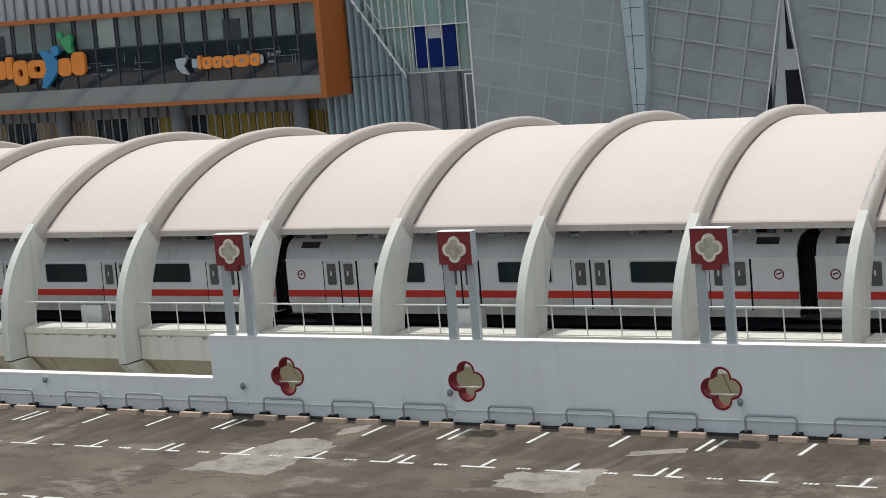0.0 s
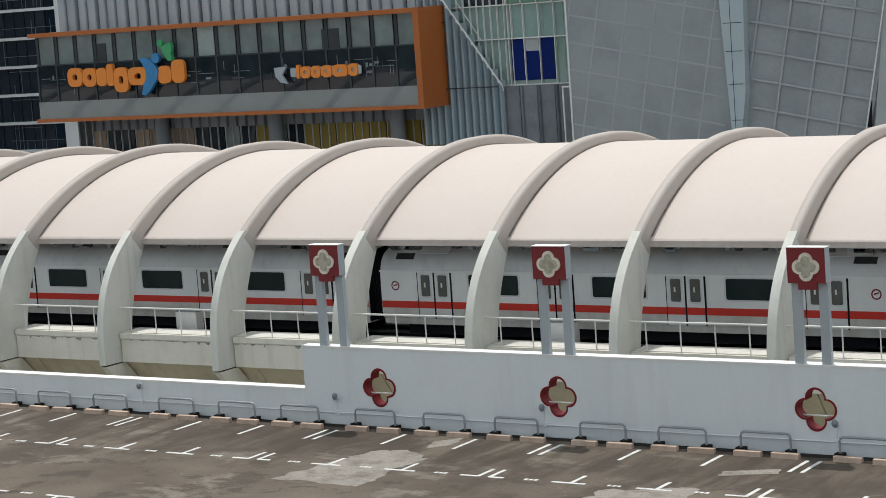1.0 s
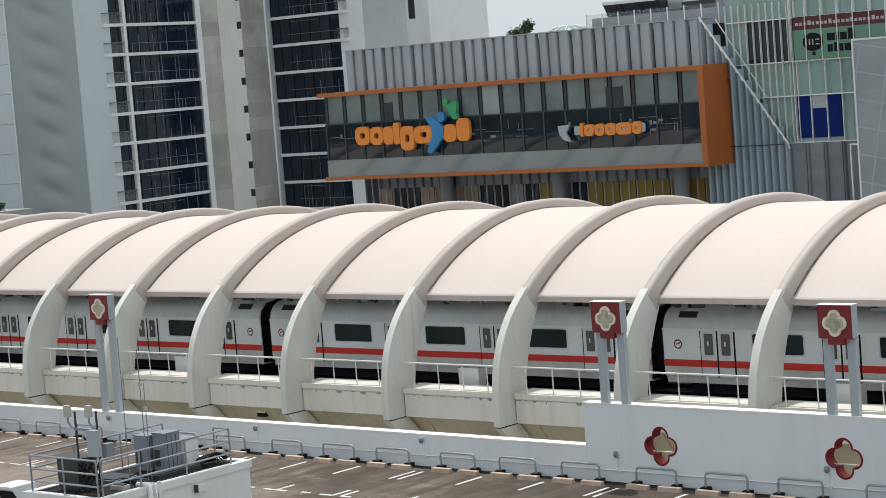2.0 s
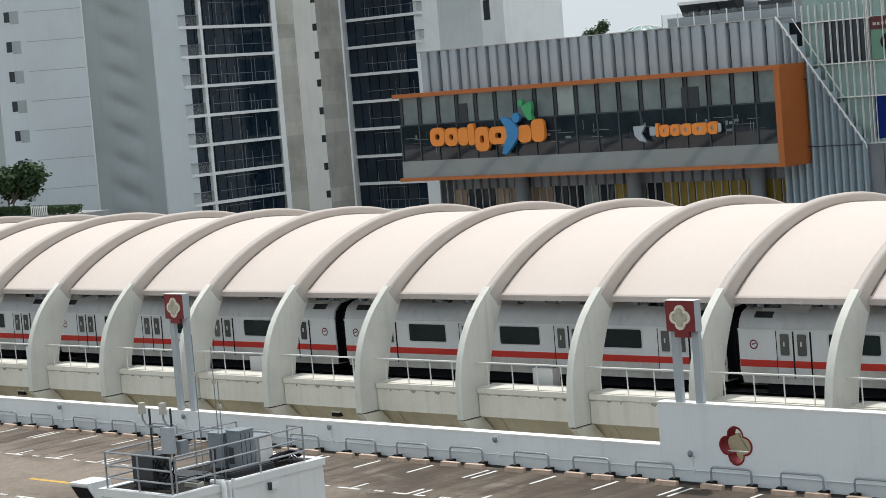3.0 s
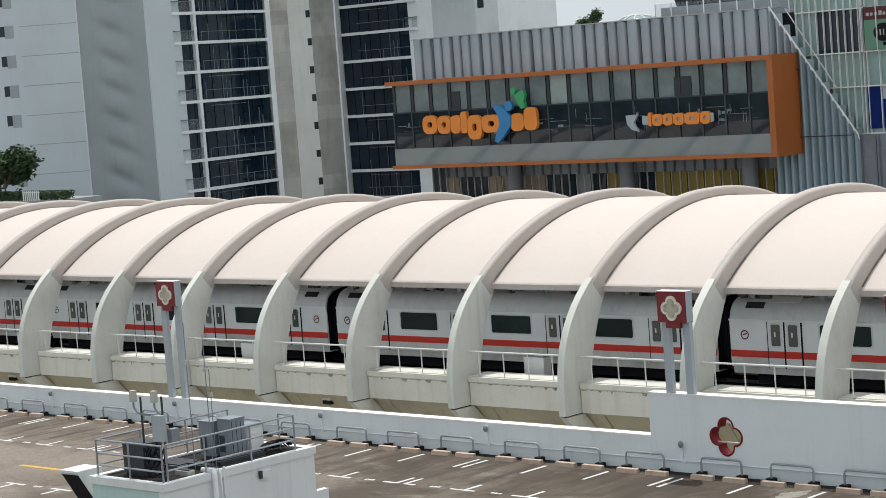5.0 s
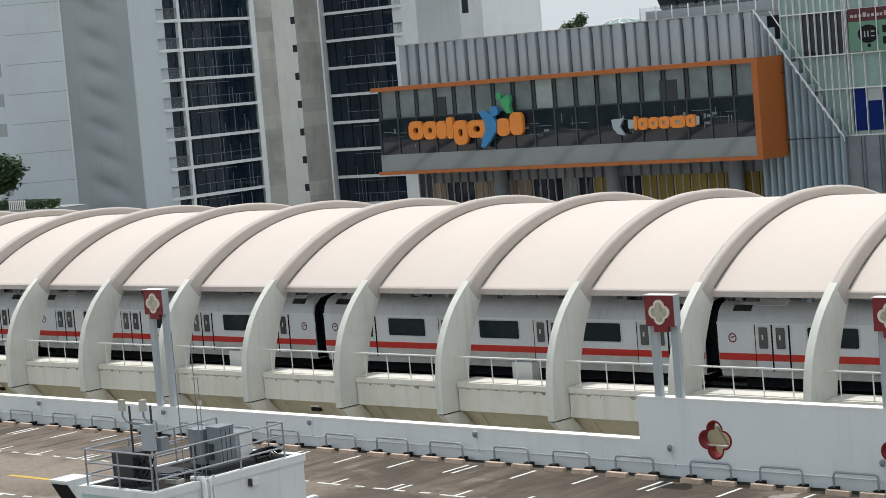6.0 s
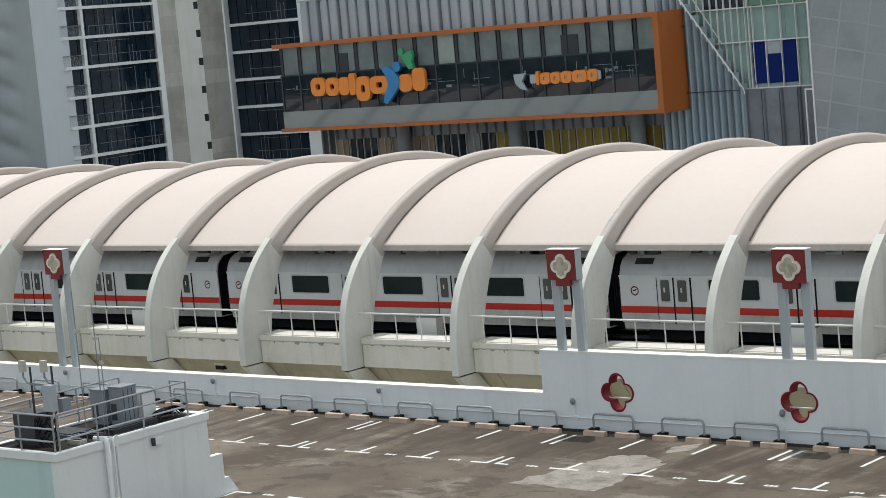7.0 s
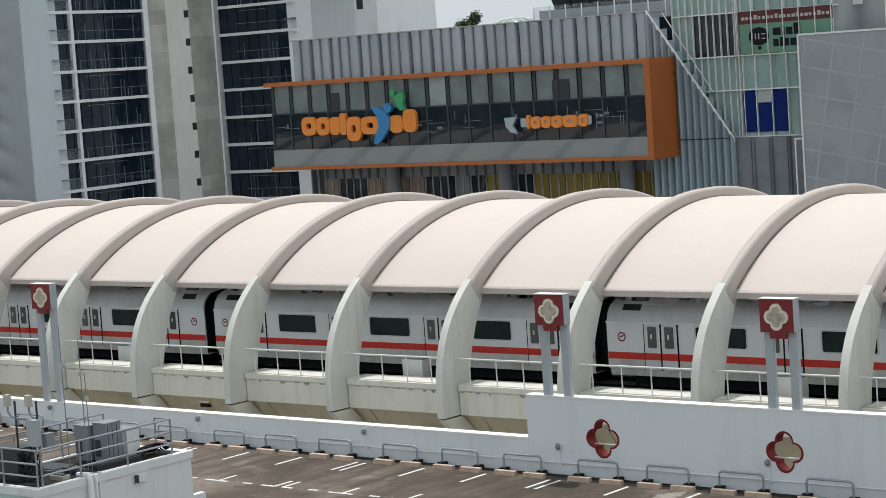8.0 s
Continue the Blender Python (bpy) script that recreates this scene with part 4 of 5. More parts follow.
i = 0
x = -114.75
while x < -80.9:
    step = (1.02, 1.16, 0.98, 1.1, 0.92)[i % 5]
    put_fin(x, 10.8, 15.0 + 0.03 * math.sin(i * 2.1), w=step * 0.98)
    x += step
    i += 1
x = -80.4
while x < -74.5:
    top = 15.0 - (x + 80.7) * (15.0 - 6.05) / 6.3
    put_fin(x, 2.0, top, w=0.56, shape=fin_sharp)
    x += 0.58
x = -73.9
while x < -69.6:
    put_fin(x, 1.0, 5.9, y=123.5, w=1.3, shape=fin_dark)
    x += 1.4
x = -112.6
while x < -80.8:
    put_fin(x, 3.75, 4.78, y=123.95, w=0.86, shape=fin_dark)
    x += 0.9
x = -115.0
while x < -80.6:
    mbox("lower_mullion", M["net_line"], x, x + 0.06, 123.98, 124.1, 0.5, 4.8)
    x += 0.75
mbox("roof_cap", M["net_line"], -115.3, -80.6, 122.95, 124.6, 15.0, 15.08, "pale metal coping")
mbox("fin_joint", M["cabinet_dark"], -80.6, -78.7, 122.87, 122.9, 10.55, 10.62, "dark joint across the fins")
mbox("fin_joint", M["cabinet_dark"], -80.6, -74.7, 122.87, 122.9, 5.9, 5.97, "dark joint across the fins")
# sloping pale edge rail
bm = bmesh.new()
bm_tube(bm, [(-80.9, 122.85, 15.1), (-74.35, 122.85, 6.0)], 0.06, 6)
under(part("edge_rail", bm, M["white"], mall, "pale sloping edge rail"), MO)
for f in range(18):
    q = f / 17
    bm = bmesh.new()
    bm_tube(bm, [(-80.9 + 6.55 * q, 122.85, 15.1 - 9.1 * q), (-80.75 + 6.55 * q, 122.75, 14.75 - 9.1 * q)], 0.035, 5)
    under(part("rail_bracket", bm, M["white"], mall), MO)
# lower storey panels
rnd = random.Random(12)
for i in range(22):
    px = -113.6 + i * 1.5
    if i < 9:
        mat = M["brown_panel"] if rnd.random() < 0.6 else M["mall_glass"]
    elif i < 15:
        mat = (M["frost"], M["mall_glass"], M["yellow_panel"])[i % 3]
    else:
        mat = M["yellow_panel"]
    mbox("lower_panel", mat, px, px + 1.4, 124.1, 124.2, 0.5, 3.85, bevel=0.01)
for px in (-105.5, -94.5, -83.5):
    bm = bmesh.new()
    bm_tube(bm, [(px, 123.2, -14), (px, 123.2, 5.0)], 0.55, 14)
    under(part("column", bm, M["tower_bar"], mall, "round dark column", smooth=True), MO)

# orange framed window box
wb = thing("window_box", (-97.2, 120, 4.8), "projecting glazed box with a wide orange frame", "window box")
BX = Vector((-97.2, 120, 4.8))


def wbox(name, material, x0, x1, y0, y1, z0, z1, label="", parent=None, bevel=0.0):
    o = box(name, material, x0, x1, y0, y1, z0, z1, parent or wb, label, bevel)
    if parent is None:
        under(o, BX)
    return o


wbox("frame_top", M["orange"], -115.7, -79.0, 119.95, 123.2, 11.45, 11.78, "orange frame", bevel=0.02)
wbox("frame_bottom", M["orange"], -115.5, -79.0, 119.95, 123.2, 4.8, 5.06, "orange frame", bevel=0.02)
wbox("frame_end", M["orange"], -79.45, -78.98, 119.94, 123.2, 4.79, 11.79, "orange end frame", bevel=0.02)
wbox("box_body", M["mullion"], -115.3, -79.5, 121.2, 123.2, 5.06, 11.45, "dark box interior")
for i in range(18):
    a = -115.35 + i * 2.0
    b = min(a + 1.96, -79.5)
    wbox("upper_pane", M["frost_bright"] if i == 8 else M["frost"], a + 0.27, b - 0.12, 120.5, 120.56, 9.3, 11.44, "pale clerestory pane")
    wbox("mullion", M["mullion"], a + 0.02, a + 0.27, 120.4, 121.2, 5.06, 11.45)
    wbox("lower_pane", M["mall_glass"], a - 0.02, b + 0.02, 120.28, 120.32, 6.4, 9.2, "dark reflecting pane")
    wbox("glazing_bar", M["glazing_bar"], a + 0.08, a + 0.2, 120.2, 120.29, 6.4, 9.2)
    wbox("spandrel", M["band"], a - 0.02, b + 0.02, 120.22, 120.3, 5.06, 6.4)
wbox("transom", M["mullion"], -115.35, -79.5, 120.3, 120.6, 9.2, 9.3)
for cx, w in ((-108.7, 0.55), (-86.9, 0.75)):
    wbox("interior_screen", M["mullion"], cx - w, cx + w, 120.44, 120.5, 9.25, 10.7, "dark screen behind the glass", bevel=0.1)
rnd = random.Random(31)
for i in range(70):
    cx = rnd.uniform(-114.8, -80.2)
    w, h = rnd.choice(((0.5, 0.02), (0.02, 0.35), (0.25, 0.09), (0.8, 0.02), (0.1, 0.16)))
    cz = rnd.uniform(7.2, 8.5)
    wbox("interior_fitting", rnd.choice((M["tower_bar"], M["cabinet"], M["frost"], M["glazing_bar"])), cx - w, cx + w, 120.262, 120.278, cz - h, cz + h, "fitting seen behind the glass")

# sign shapes on the box: plain rounded blocks in the sign colours
SY = 119.72


def block_shape(name, x0, x1, z0, z1, material, parent, slot=0.0):
    """A rounded block; slot is the share of its width that is cut out of its middle."""
    bm = bmesh.new()
    out = round_rect(x0, x1, z0, z1, min(x1 - x0, z1 - z0) * 0.36)
    if slot:
        h, m = (x1 - x0) * slot / 2, (x0 + x1) / 2
        inn = round_rect(m - h, m + h, z0 + 0.34 * (z1 - z0), z1 - 0.34 * (z1 - z0), min(h, 0.16 * (z1 - z0)) * 0.9)
        n = len(out)
        rings = [[bm.verts.new((q[0], y, q[1])) for q in lp] for lp, y in ((out, SY), (inn, SY), (inn, SY + 0.3), (out, SY + 0.3))]
        for r in range(4):
            for k in range(n):
                bm.faces.new((rings[r][k], rings[r][(k + 1) % n], rings[(r + 1) % 4][(k + 1) % n], rings[(r + 1) % 4][k]))
    else:
        bm_prism(bm, out, "y", SY, SY + 0.3)
        bm_bevel(bm, 0.03)
    return part(name, bm, material, parent)


s1 = thing("mall_sign", (0, 0, 0), "orange rounded sign blocks with blue and green shapes", "sign")
for x0, x1, z0, z1, slot in ((-111.66, -110.14, 7.5, 8.95, 0.34), (-110.1, -108.72, 7.46, 8.88, 0.32), (-108.68, -107.66, 7.45, 8.85, 0.0), (-107.62, -106.98, 7.43, 9.12, 0.0),
                          (-106.94, -105.52, 6.92, 8.8, 0.3), (-105.48, -103.6, 7.4, 8.75, 0.34), (-102.58, -101.24, 7.42, 8.75, 0.0), (-101.2, -99.95, 7.42, 9.15, 0.0)):
    block_shape("sign_block", x0, x1, z0, z1, M["sign_orange"], s1, slot)


def sign_shape(name, material, pts, label):
    bm = bmesh.new()
    bm_prism(bm, pts, "y", SY - 0.1, SY + 0.22)
    return part(name, bm, material, s1, label)


def disc(cx, cz, r):
    return [(cx + r * math.cos(k * math.tau / 16), cz + r * math.sin(k * math.tau / 16)) for k in range(16)]


sign_shape("blue_shape", M["sign_blue"], [(-104.2, 9.4), (-103.5, 9.4), (-102.8, 9.0), (-102.42, 8.43), (-102.55, 7.8), (-103.2, 7.1), (-103.8, 6.58), (-104.18, 6.7),
           (-103.95, 7.35), (-103.58, 7.98), (-103.65, 8.6), (-103.98, 9.07)], "blue curved shape")
sign_shape("blue_shape", M["sign_blue"], disc(-102.6, 9.34, 0.38), "blue round shape")
sign_shape("green_shape", M["sign_green"], [(-101.97, 10.2), (-101.54, 10.32), (-101.0, 10.49), (-100.92, 10.06), (-101.05, 9.6), (-100.9, 9.14), (-101.35, 9.09), (-101.64, 9.46), (-101.86, 9.83)], "green curved shape")
sign_shape("green_shape", M["sign_green"], disc(-102.06, 10.44, 0.26), "green round shape")
s2 = thing("tenant_sign", (0, 0, 0), "small orange block sign with a grey curved mark", "sign")
bm = bmesh.new()
bm_prism(bm, [(-91.6, 8.15), (-90.5, 8.2), (-90.9, 7.6), (-90.5, 6.95), (-91.1, 7.1), (-91.5, 7.5)], "y", SY, SY + 0.2)
part("grey_shape", bm, M["sign_grey"], s2, "grey curved shape")
plate("backing", M["sign_grey"], -90.2, -84.0, 7.42, 8.05, SY + 0.1, SY + 0.2, 0.1, s2, "pale backing plate")
xs = -89.6
for w, h in ((0.35, 0.98), (0.95, 0.85), (0.9, 0.85), (1.0, 0.85), (1.35, 0.85), (0.9, 0.88)):
    block_shape("sign_block", xs, xs + w - 0.08, 7.3, 7.3 + h, M["sign_orange"], s2, 0.0 if w < 0.5 else 0.34)
    xs += w

# green glass corner
gg = thing("glass_corner", (-72, 124, -14), "pale green glazed corner with white mullions and banners", "glass facade")
GO = Vector((-72, 124, -14))


def gbox(name, material, x0, x1, y0, y1, z0, z1, label="", bevel=0.0):
    return under(box(name, material, x0, x1, y0, y1, z0, z1, gg, label, bevel), GO)


for i in range(8):
    a = -79.4 + i * 1.6
    for z0, z1 in ((5.95, 9.15), (9.2, 11.5), (11.55, 14.45), (14.5, 17.5)):
        if z0 == 11.55 and -79 < a < -74:
            gbox("glass_pane", M["mall_glass"], a, a + 1.58, 124.0, 124.05, z0, z1, "dark open glazing")
        else:
            gbox("glass_pane", M["green_glass"], a, a + 1.58, 124.0, 124.05, z0, z1)
for i in range(24):
    x = -79.4 + i * 0.55
    if x < -73.6:
        gbox("mullion", M["white"], x - 0.018, x + 0.018, 123.8, 124.0, 5.9, 15.7)
for i in range(7):
    x = -74.16 + i * 1.22
    gbox("mullion", M["white"], x - 0.024, x + 0.024, 123.78, 124.0, 5.9, 17.5)
for z in (5.95, 9.17, 11.52, 14.48):
    gbox("transom", M["white"], -79.4, -69.0 if z < 12 else -66.4, 123.75, 124.0, z - 0.04, z + 0.04)
bm = bmesh.new()
bm_tube(bm, [(-80.0, 123.5, 14.9), (-76.2, 123.5, 9.2)], 0.035, 6)
under(part("stay", bm, M["white"], gg, "thin white sloping stay"), GO)
for x0, x1, z0, z1, mat in ((-74.04, -73.02, 6.25, 9.12, "blue_panel"), (-72.86, -71.84, 6.25, 8.25, "blue_panel"), (-71.64, -70.68, 6.25, 9.12, "blue_panel"), (-72.86, -71.84, 8.25, 9.12, "net_line")):
    gbox("panel", M[mat], x0, x1, 123.88, 123.98, z0, z1, "deep blue window panel" if mat == "blue_panel" else "pale window panel")
banner = thing("banner", (-70.42, 123.8, 11.6), "green and dark red wall banner with black and pale shapes", "banner")
BO = Vector((-70.2, 123.8, 11.6))
under(box("green_field", M["banner_green"], -73.7, -66.6, 123.7, 123.75, 11.6, 13.62, banner, "green field"), BO)
under(box("red_field", M["banner_red"], -73.7, -66.55, 123.7, 123.75, 13.62, 14.5, banner, "dark red field"), BO)
for i in range(21):
    a = -73.5 + i * 0.325
    under(box("mark", M["banner_text"], a, a + (0.24, 0.19, 0.22)[i % 3], 123.68, 123.7, 13.9, 14.1 + 0.1 * (i % 5 == 3), banner, "pale bar"), BO)
bm = bmesh.new()
bm_prism(bm, [(-72.2 + 0.8 * math.cos(a * math.tau / 20), 12.75 + 0.62 * math.sin(a * math.tau / 20)) for a in range(20)], "y", 123.68, 123.7)
under(part("black_disc", bm, M["black"], banner, "black rounded shape"), BO)
for x0, x1, z0, z1 in ((-72.75, -72.66, 12.55, 12.95), (-72.5, -72.41, 12.55, 12.95), (-72.25, -72.16, 12.55, 12.95), (-71.98, -71.7, 12.55, 12.63), (-71.98, -71.7, 12.86, 12.94)):
    under(box("mark", M["banner_text"], x0, x1, 123.66, 123.68, z0, z1, banner, "pale bar"), BO)
under(box("mark", M["black"], -72.3, -72.05, 123.68, 123.7, 11.85, 12.08, banner, "black dot"), BO)
for x0, x1, z0, z1 in ((-71.1, -70.5, 12.75, 13.25), (-70.4, -70.2, 12.75, 13.4), (-70.1, -69.6, 12.75, 13.25), (-69.5, -69.0, 12.75, 13.5), (-71.1, -70.7, 12.0, 12.5), (-70.6, -70.3, 12.0, 12.6), (-70.2, -69.9, 12.0, 12.5), (-69.8, -69.3, 12.0, 12.5)):
    under(box("mark", M["black"], x0, x1, 123.68, 123.7, z0, z1, banner, "black bar"), BO)
for i in range(7):
    x = -74.16 + i * 1.22
    gbox("cap_strip", M["white"], x - 0.022, x + 0.022, 123.6, 123.68, 11.5, 17.5)

# grey screened block
net = thing("screened_building", (-50, 122, -14), "building wrapped in grey mesh screens with skewed pale bars", "building")
NO = Vector((-50, 122, -14))


def nbox(name, material, x0, x1, y0, y1, z0, z1, label="", bevel=0.0):
    return under(box(name, material, x0, x1, y0, y1, z0, z1, net, label, bevel), NO)


nbox("screen_wall", M["mesh_soft"], -68.45, -56.45, 122.0, 126, -14, 12.68, "grey mesh screen")
nbox("screen_wall", M["mesh_soft"], -55.95, -46.1, 122.1, 126, -14, 12.6, "grey mesh screen")
nbox("screen_wall", M["mesh_soft"], -45.75, -10, 122.1, 126, -14, 12.6, "grey mesh screen")
nbox("end_wall", M["podium"], -66.85, -66.0, 123.95, 126, -14, 15.6, "plain grey end wall")
nbox("back_wall", M["podium"], -66.3, -10, 126, 160, -14, 15.6, "plain grey upper wall")
nbox("screen_edge", M["white"], -68.52, -57.0, 121.94, 122.0, 12.6, 12.72, "pale screen edge")
nbox("screen_edge", M["white"], -68.54, -68.43, 121.93, 122.0, -5, 12.6, "pale screen edge")
nbox("side_frame", M["white"], -69.5, -69.4, 122.6, 122.7, -1.0, 5.7, "white narrow side frame")
nbox("side_frame", M["white"], -69.5, -68.6, 122.6, 122.7, 5.7, 5.8, "white narrow side frame")
rnd = random.Random(7)


def bar(x0, z0, x1, z1, w=0.065, y=121.985, mat="net_bar"):
    d = Vector((x1 - x0, z1 - z0)).normalized()
    n = Vector((-d.y, d.x)) * w
    bm = bmesh.new()
    bm_prism(bm, [(x0 - n.x, z0 - n.y), (x0 + n.x, z0 + n.y), (x1 + n.x, z1 + n.y), (x1 - n.x, z1 - n.y)], "y", y, 122.1)
    under(part("screen_bar", bm, M[mat], net), NO)


# one skewed lattice to a screen: its bars lean out of plumb and fall to one side
for x0, x1, xc, zc in ((-68.45, -57.25, -61.25, 5.5), (-55.25, -46.7, -53.85, 5.5), (-44.6, -30.0, -37.35, 5.5)):
    for k in range(-4, 6):
        xa, xb = x0, x1
        za, zb = zc + 1.83 * k - 0.2 * (xa - xc), zc + 1.83 * k - 0.2 * (xb - xc)
        if za > 12.5:
            xa, za = xc + (zc + 1.83 * k - 12.5) / 0.2, 12.5
        if zb > -2 and xa < x1:
            bar(xa, za, xb, zb, 0.06, 121.975)
    for k in range(-9, 10):
        xa = xc - 3.45 + 2.15 * k
        lo, hi = max(-1.0, 7 + (x0 - xa) / 0.2), min(12.5, 7 + (x1 - xa) / 0.2)
        if hi > lo + 1:
            bar(xa + 0.2 * (lo - 7), lo, xa + 0.2 * (hi - 7), hi)
# pale tapering column between the screens
bm = bmesh.new()
bm_prism(bm, [(-56.4, -14), (-55.85, -14), (-55.8, 2.7), (-55.45, 5.0), (-55.25, 12.7), (-57.05, 12.7), (-56.55, 2.8)], "y", 121.4, 122.6)
bm_bevel(bm, 0.06)
under(part("column", bm, M["clad"], net, "pale blue grey clad column"), NO)
for z in (3.2, 5.5, 7.6, 9.4, 11.2):
    nbox("column_joint", M["mullion"], -56.5 - 0.05 * (z - 2.8) + 0.06, -55.45 + 0.026 * (z - 5.0) - 0.14, 121.385, 121.45, z, z + 0.04)
nbox("column_joint", M["mullion"], -56.27, -56.24, 121.385, 121.45, -5, 12.6)
# narrow wedge between two screens
bm = bmesh.new()
bm_prism(bm, [(-47.9, -4), (-44.6, -4), (-45.85, 10.2), (-46.05, 10.2)], "y", 121.7, 122.4)
under(part("wedge", bm, M["net_line"], net, "pale wedge between screens"), NO)
for pts in ([(-45.75, 7.3), (-45.55, 6.2), (-46.0, 6.2), (-45.98, 9.5)], [(-46.2, 2.5), (-45.05, 2.5), (-45.3, 4.9), (-46.2, 4.9)], [(-47.6, 2.5), (-47.2, 2.5), (-47.15, 4.2)]):
    bm = bmesh.new()
    bm_prism(bm, pts, "y", 121.66, 121.7)
    under(part("dark_gap", bm, M["black"], net, "dark gap"), NO)
for a, b in (((-47.65, 2.0), (-46.0, 10.5)), ((-44.9, 2.0), (-45.9, 10.5))):
    bm = bmesh.new()
    bm_tube(bm, [(a[0], 121.6, a[1]), (b[0], 121.6, b[1])], 0.05, 5)
    under(part("edge_bar", bm, M["white"], net, "pale edge bar"), NO)
# upper wall furniture
nbox("white_pipe", M["white"], -63.9, -63.6, 125.6, 125.9, 12.6, 14.6, "white upright pipe")
for i in range(4):
    nbox("ladder_bar", M["mullion"], -61.6 + 0.55 * i, -61.52 + 0.55 * i, 125.7, 125.8, 12.6, 13.7)
nbox("ladder_bar", M["mullion"], -61.6, -59.9, 125.7, 125.8, 13.5, 13.58)
nbox("white_pipe", M["white"], -66.2, -65.6, 125.2, 125.8, 14.4, 15.6, "white roof duct")

# rooftop: glass balustrade, plant, tree top
roofrail = thing("glass_balustrade", (-83, 125, 14.6), "pale glass balustrade on the mall roof", "balustrade")
for i in range(13):
    a = -92.2 + i * 1.45
    o = box("glass_panel", M["balcony_glass"], a + 83, a + 1.4 + 83, 0, 0.04, 0.3, 1.45, roofrail)
    box("post", M["white"], a + 83 - 0.04, a + 83 + 0.04, -0.05, 0.0, 0, 1.5, roofrail)
curb = thing("plant_curb", (-87.6, 127, 14.6), "pale grey raised roof curb under the plant", "roof curb")
box("body", M["net_line"], -5.8, 6.2, 0.3, 6.0, 0, 1.22, curb, bevel=0.03)
unit = None
for cx in (-91.35, -89.62, -87.9):
    if unit is None:
        unit = thing("cooling_unit", (cx, 127.6, 15.82), "dark rooftop cooling unit with sloped louvred hood and white lip", "cooling unit", "cooling units")
        bm = bmesh.new()
        bm_prism(bm, [(0.1, 0.0), (-0.5, 0.92), (-0.5, 1.0), (1.6, 1.15), (1.6, 0.0)], "x", -0.8, 0.8)
        part("hood", bm, M["cabinet_dark"], unit, "dark sloped hood")
        box("lip", M["white"], -0.84, 0.84, -0.56, -0.42, 0.9, 1.12, unit, "white hood lip", 0.015)
        for q in range(3):
            box("louvre", M["mullion"], -0.74 + 0.5 * q, -0.34 + 0.5 * q, -0.18, 0.0, 0.1, 0.42, unit)
    else:
        copy_thing(unit, pose(cx, 127.6, 15.82))
duct = thing("vent_duct", (-86.2, 127.8, 15.82), "round galvanised vent duct on the roof curb", "duct")
bm = bmesh.new()
bm_tube(bm, [(-0.6, 0.6, 0.62), (0.7, 0.5, 0.62)], 0.55, 16)
part("pipe", bm, M["steel"], duct, smooth=True)
box("stand", M["cabinet_dark"], -0.5, 0.6, 0.2, 1.0, 0.0, 0.2, duct)
chest = thing("plant_cabinet", (-84.4, 127.8, 15.82), "dark low plant cabinet with pale top", "cabinet")
box("body", M["cabinet_dark"], -1.0, 1.0, 0, 1.2, 0, 0.62, chest, bevel=0.03)
box("top_plate", M["white"], -1.05, 1.05, -0.05, 1.25, 0.62, 0.7, chest)
plant = thing("plant_room", (-80, 134, 14.6), "dark plant room on the mall roof", "roof structure")
box("body", M["podium"], -11, 10, 0, 10, 0, 2.9, plant)
box("canopy", M["mullion"], -11.4, 10.4, -0.6, 10.4, 2.9, 3.3, plant)
dome = thing("skylight", (-95.45, 127, 14.85), "low glazed rooftop skylight dome", "skylight")
bm = bmesh.new()
bmesh.ops.create_uvsphere(bm, u_segments=20, v_segments=10, radius=1.0, matrix=Matrix.Diagonal((1.72, 1.72, 0.62, 1)))
part("glazing", bm, M["green_glass"], dome, smooth=True)
for a in range(6):
    bm = bmesh.new()
    bm_tube(bm, [(1.75 * math.cos(t) * math.cos(a * 0.52), 1.75 * math.cos(t) * math.sin(a * 0.52), 0.65 * math.sin(t)) for t in [i * math.pi / 12 for i in range(13)]], 0.05, 5)
    part("glazing_bar", bm, M["white"], dome)


# ---------- apartment tower beyond the mall ----------
def spot(r, y):
    return (r * y, y)


TOP, FOOT = 52.0, -14.0
FLOOR_H, FLOOR_Z = 3.15, 4.8
LEVELS = [FLOOR_Z + FLOOR_H * i for i in range(-2, 14)]
tower = thing("apartment_tower", (0, 0, FOOT), "white and grey apartment tower with dark glazed bays", "apartment tower")


def slab_wall(name, a, b, z0, z1, thick, material, label="", proud=0.0, parent=None):
    """An upright slab between plan points a and b, its seen side moved proud towards the viewer."""
    pa, pb = Vector(a), Vector(b)
    d = (pb - pa).normalized()
    n = Vector((d.y, -d.x))
    if n.dot(-(pa + pb)) < 0:
        n = -n
    q = [pa + n * proud, pb + n * proud, pb - n * thick, pa - n * thick]
    bm = bmesh.new()
    bm_prism(bm, [(v.x, v.y) for v in q], "z", z0 - FOOT, z1 - FOOT)
    return part(name, bm, material, parent or tower, label)


def along(a, b, f):
    return tuple(Vector(a).lerp(Vector(b), f))


BLK0, BLK1 = spot(-1.405, 131.0), spot(-1.287, 137.7)
C1 = spot(-1.207, 141.0)
G0, G1 = spot(-1.169, 145.0), spot(-1.0765, 159.5)
W1 = spot(-1.0715, 160.0)
GC0, GC1, GC2 = spot(-1.0525, 163.2), spot(-1.0305, 163.9), spot(-1.0075, 168.6)
H0, H1 = spot(-1.003, 170.5), spot(-0.9385, 171.0)
K1, K2, K3 = spot(-0.917, 171.5), spot(-0.8795, 173.0), spot(-0.8605, 172.0)
slab_wall("wall", BLK0, BLK1, FOOT, TOP, 6, M["tower_white"], "white end wall")
# curved wall; a scoop added at each storey imitates soft slanting light patches
COLS, ROWS, CELL = 24, 220, 0.3
bm = bmesh.new()
grid = []
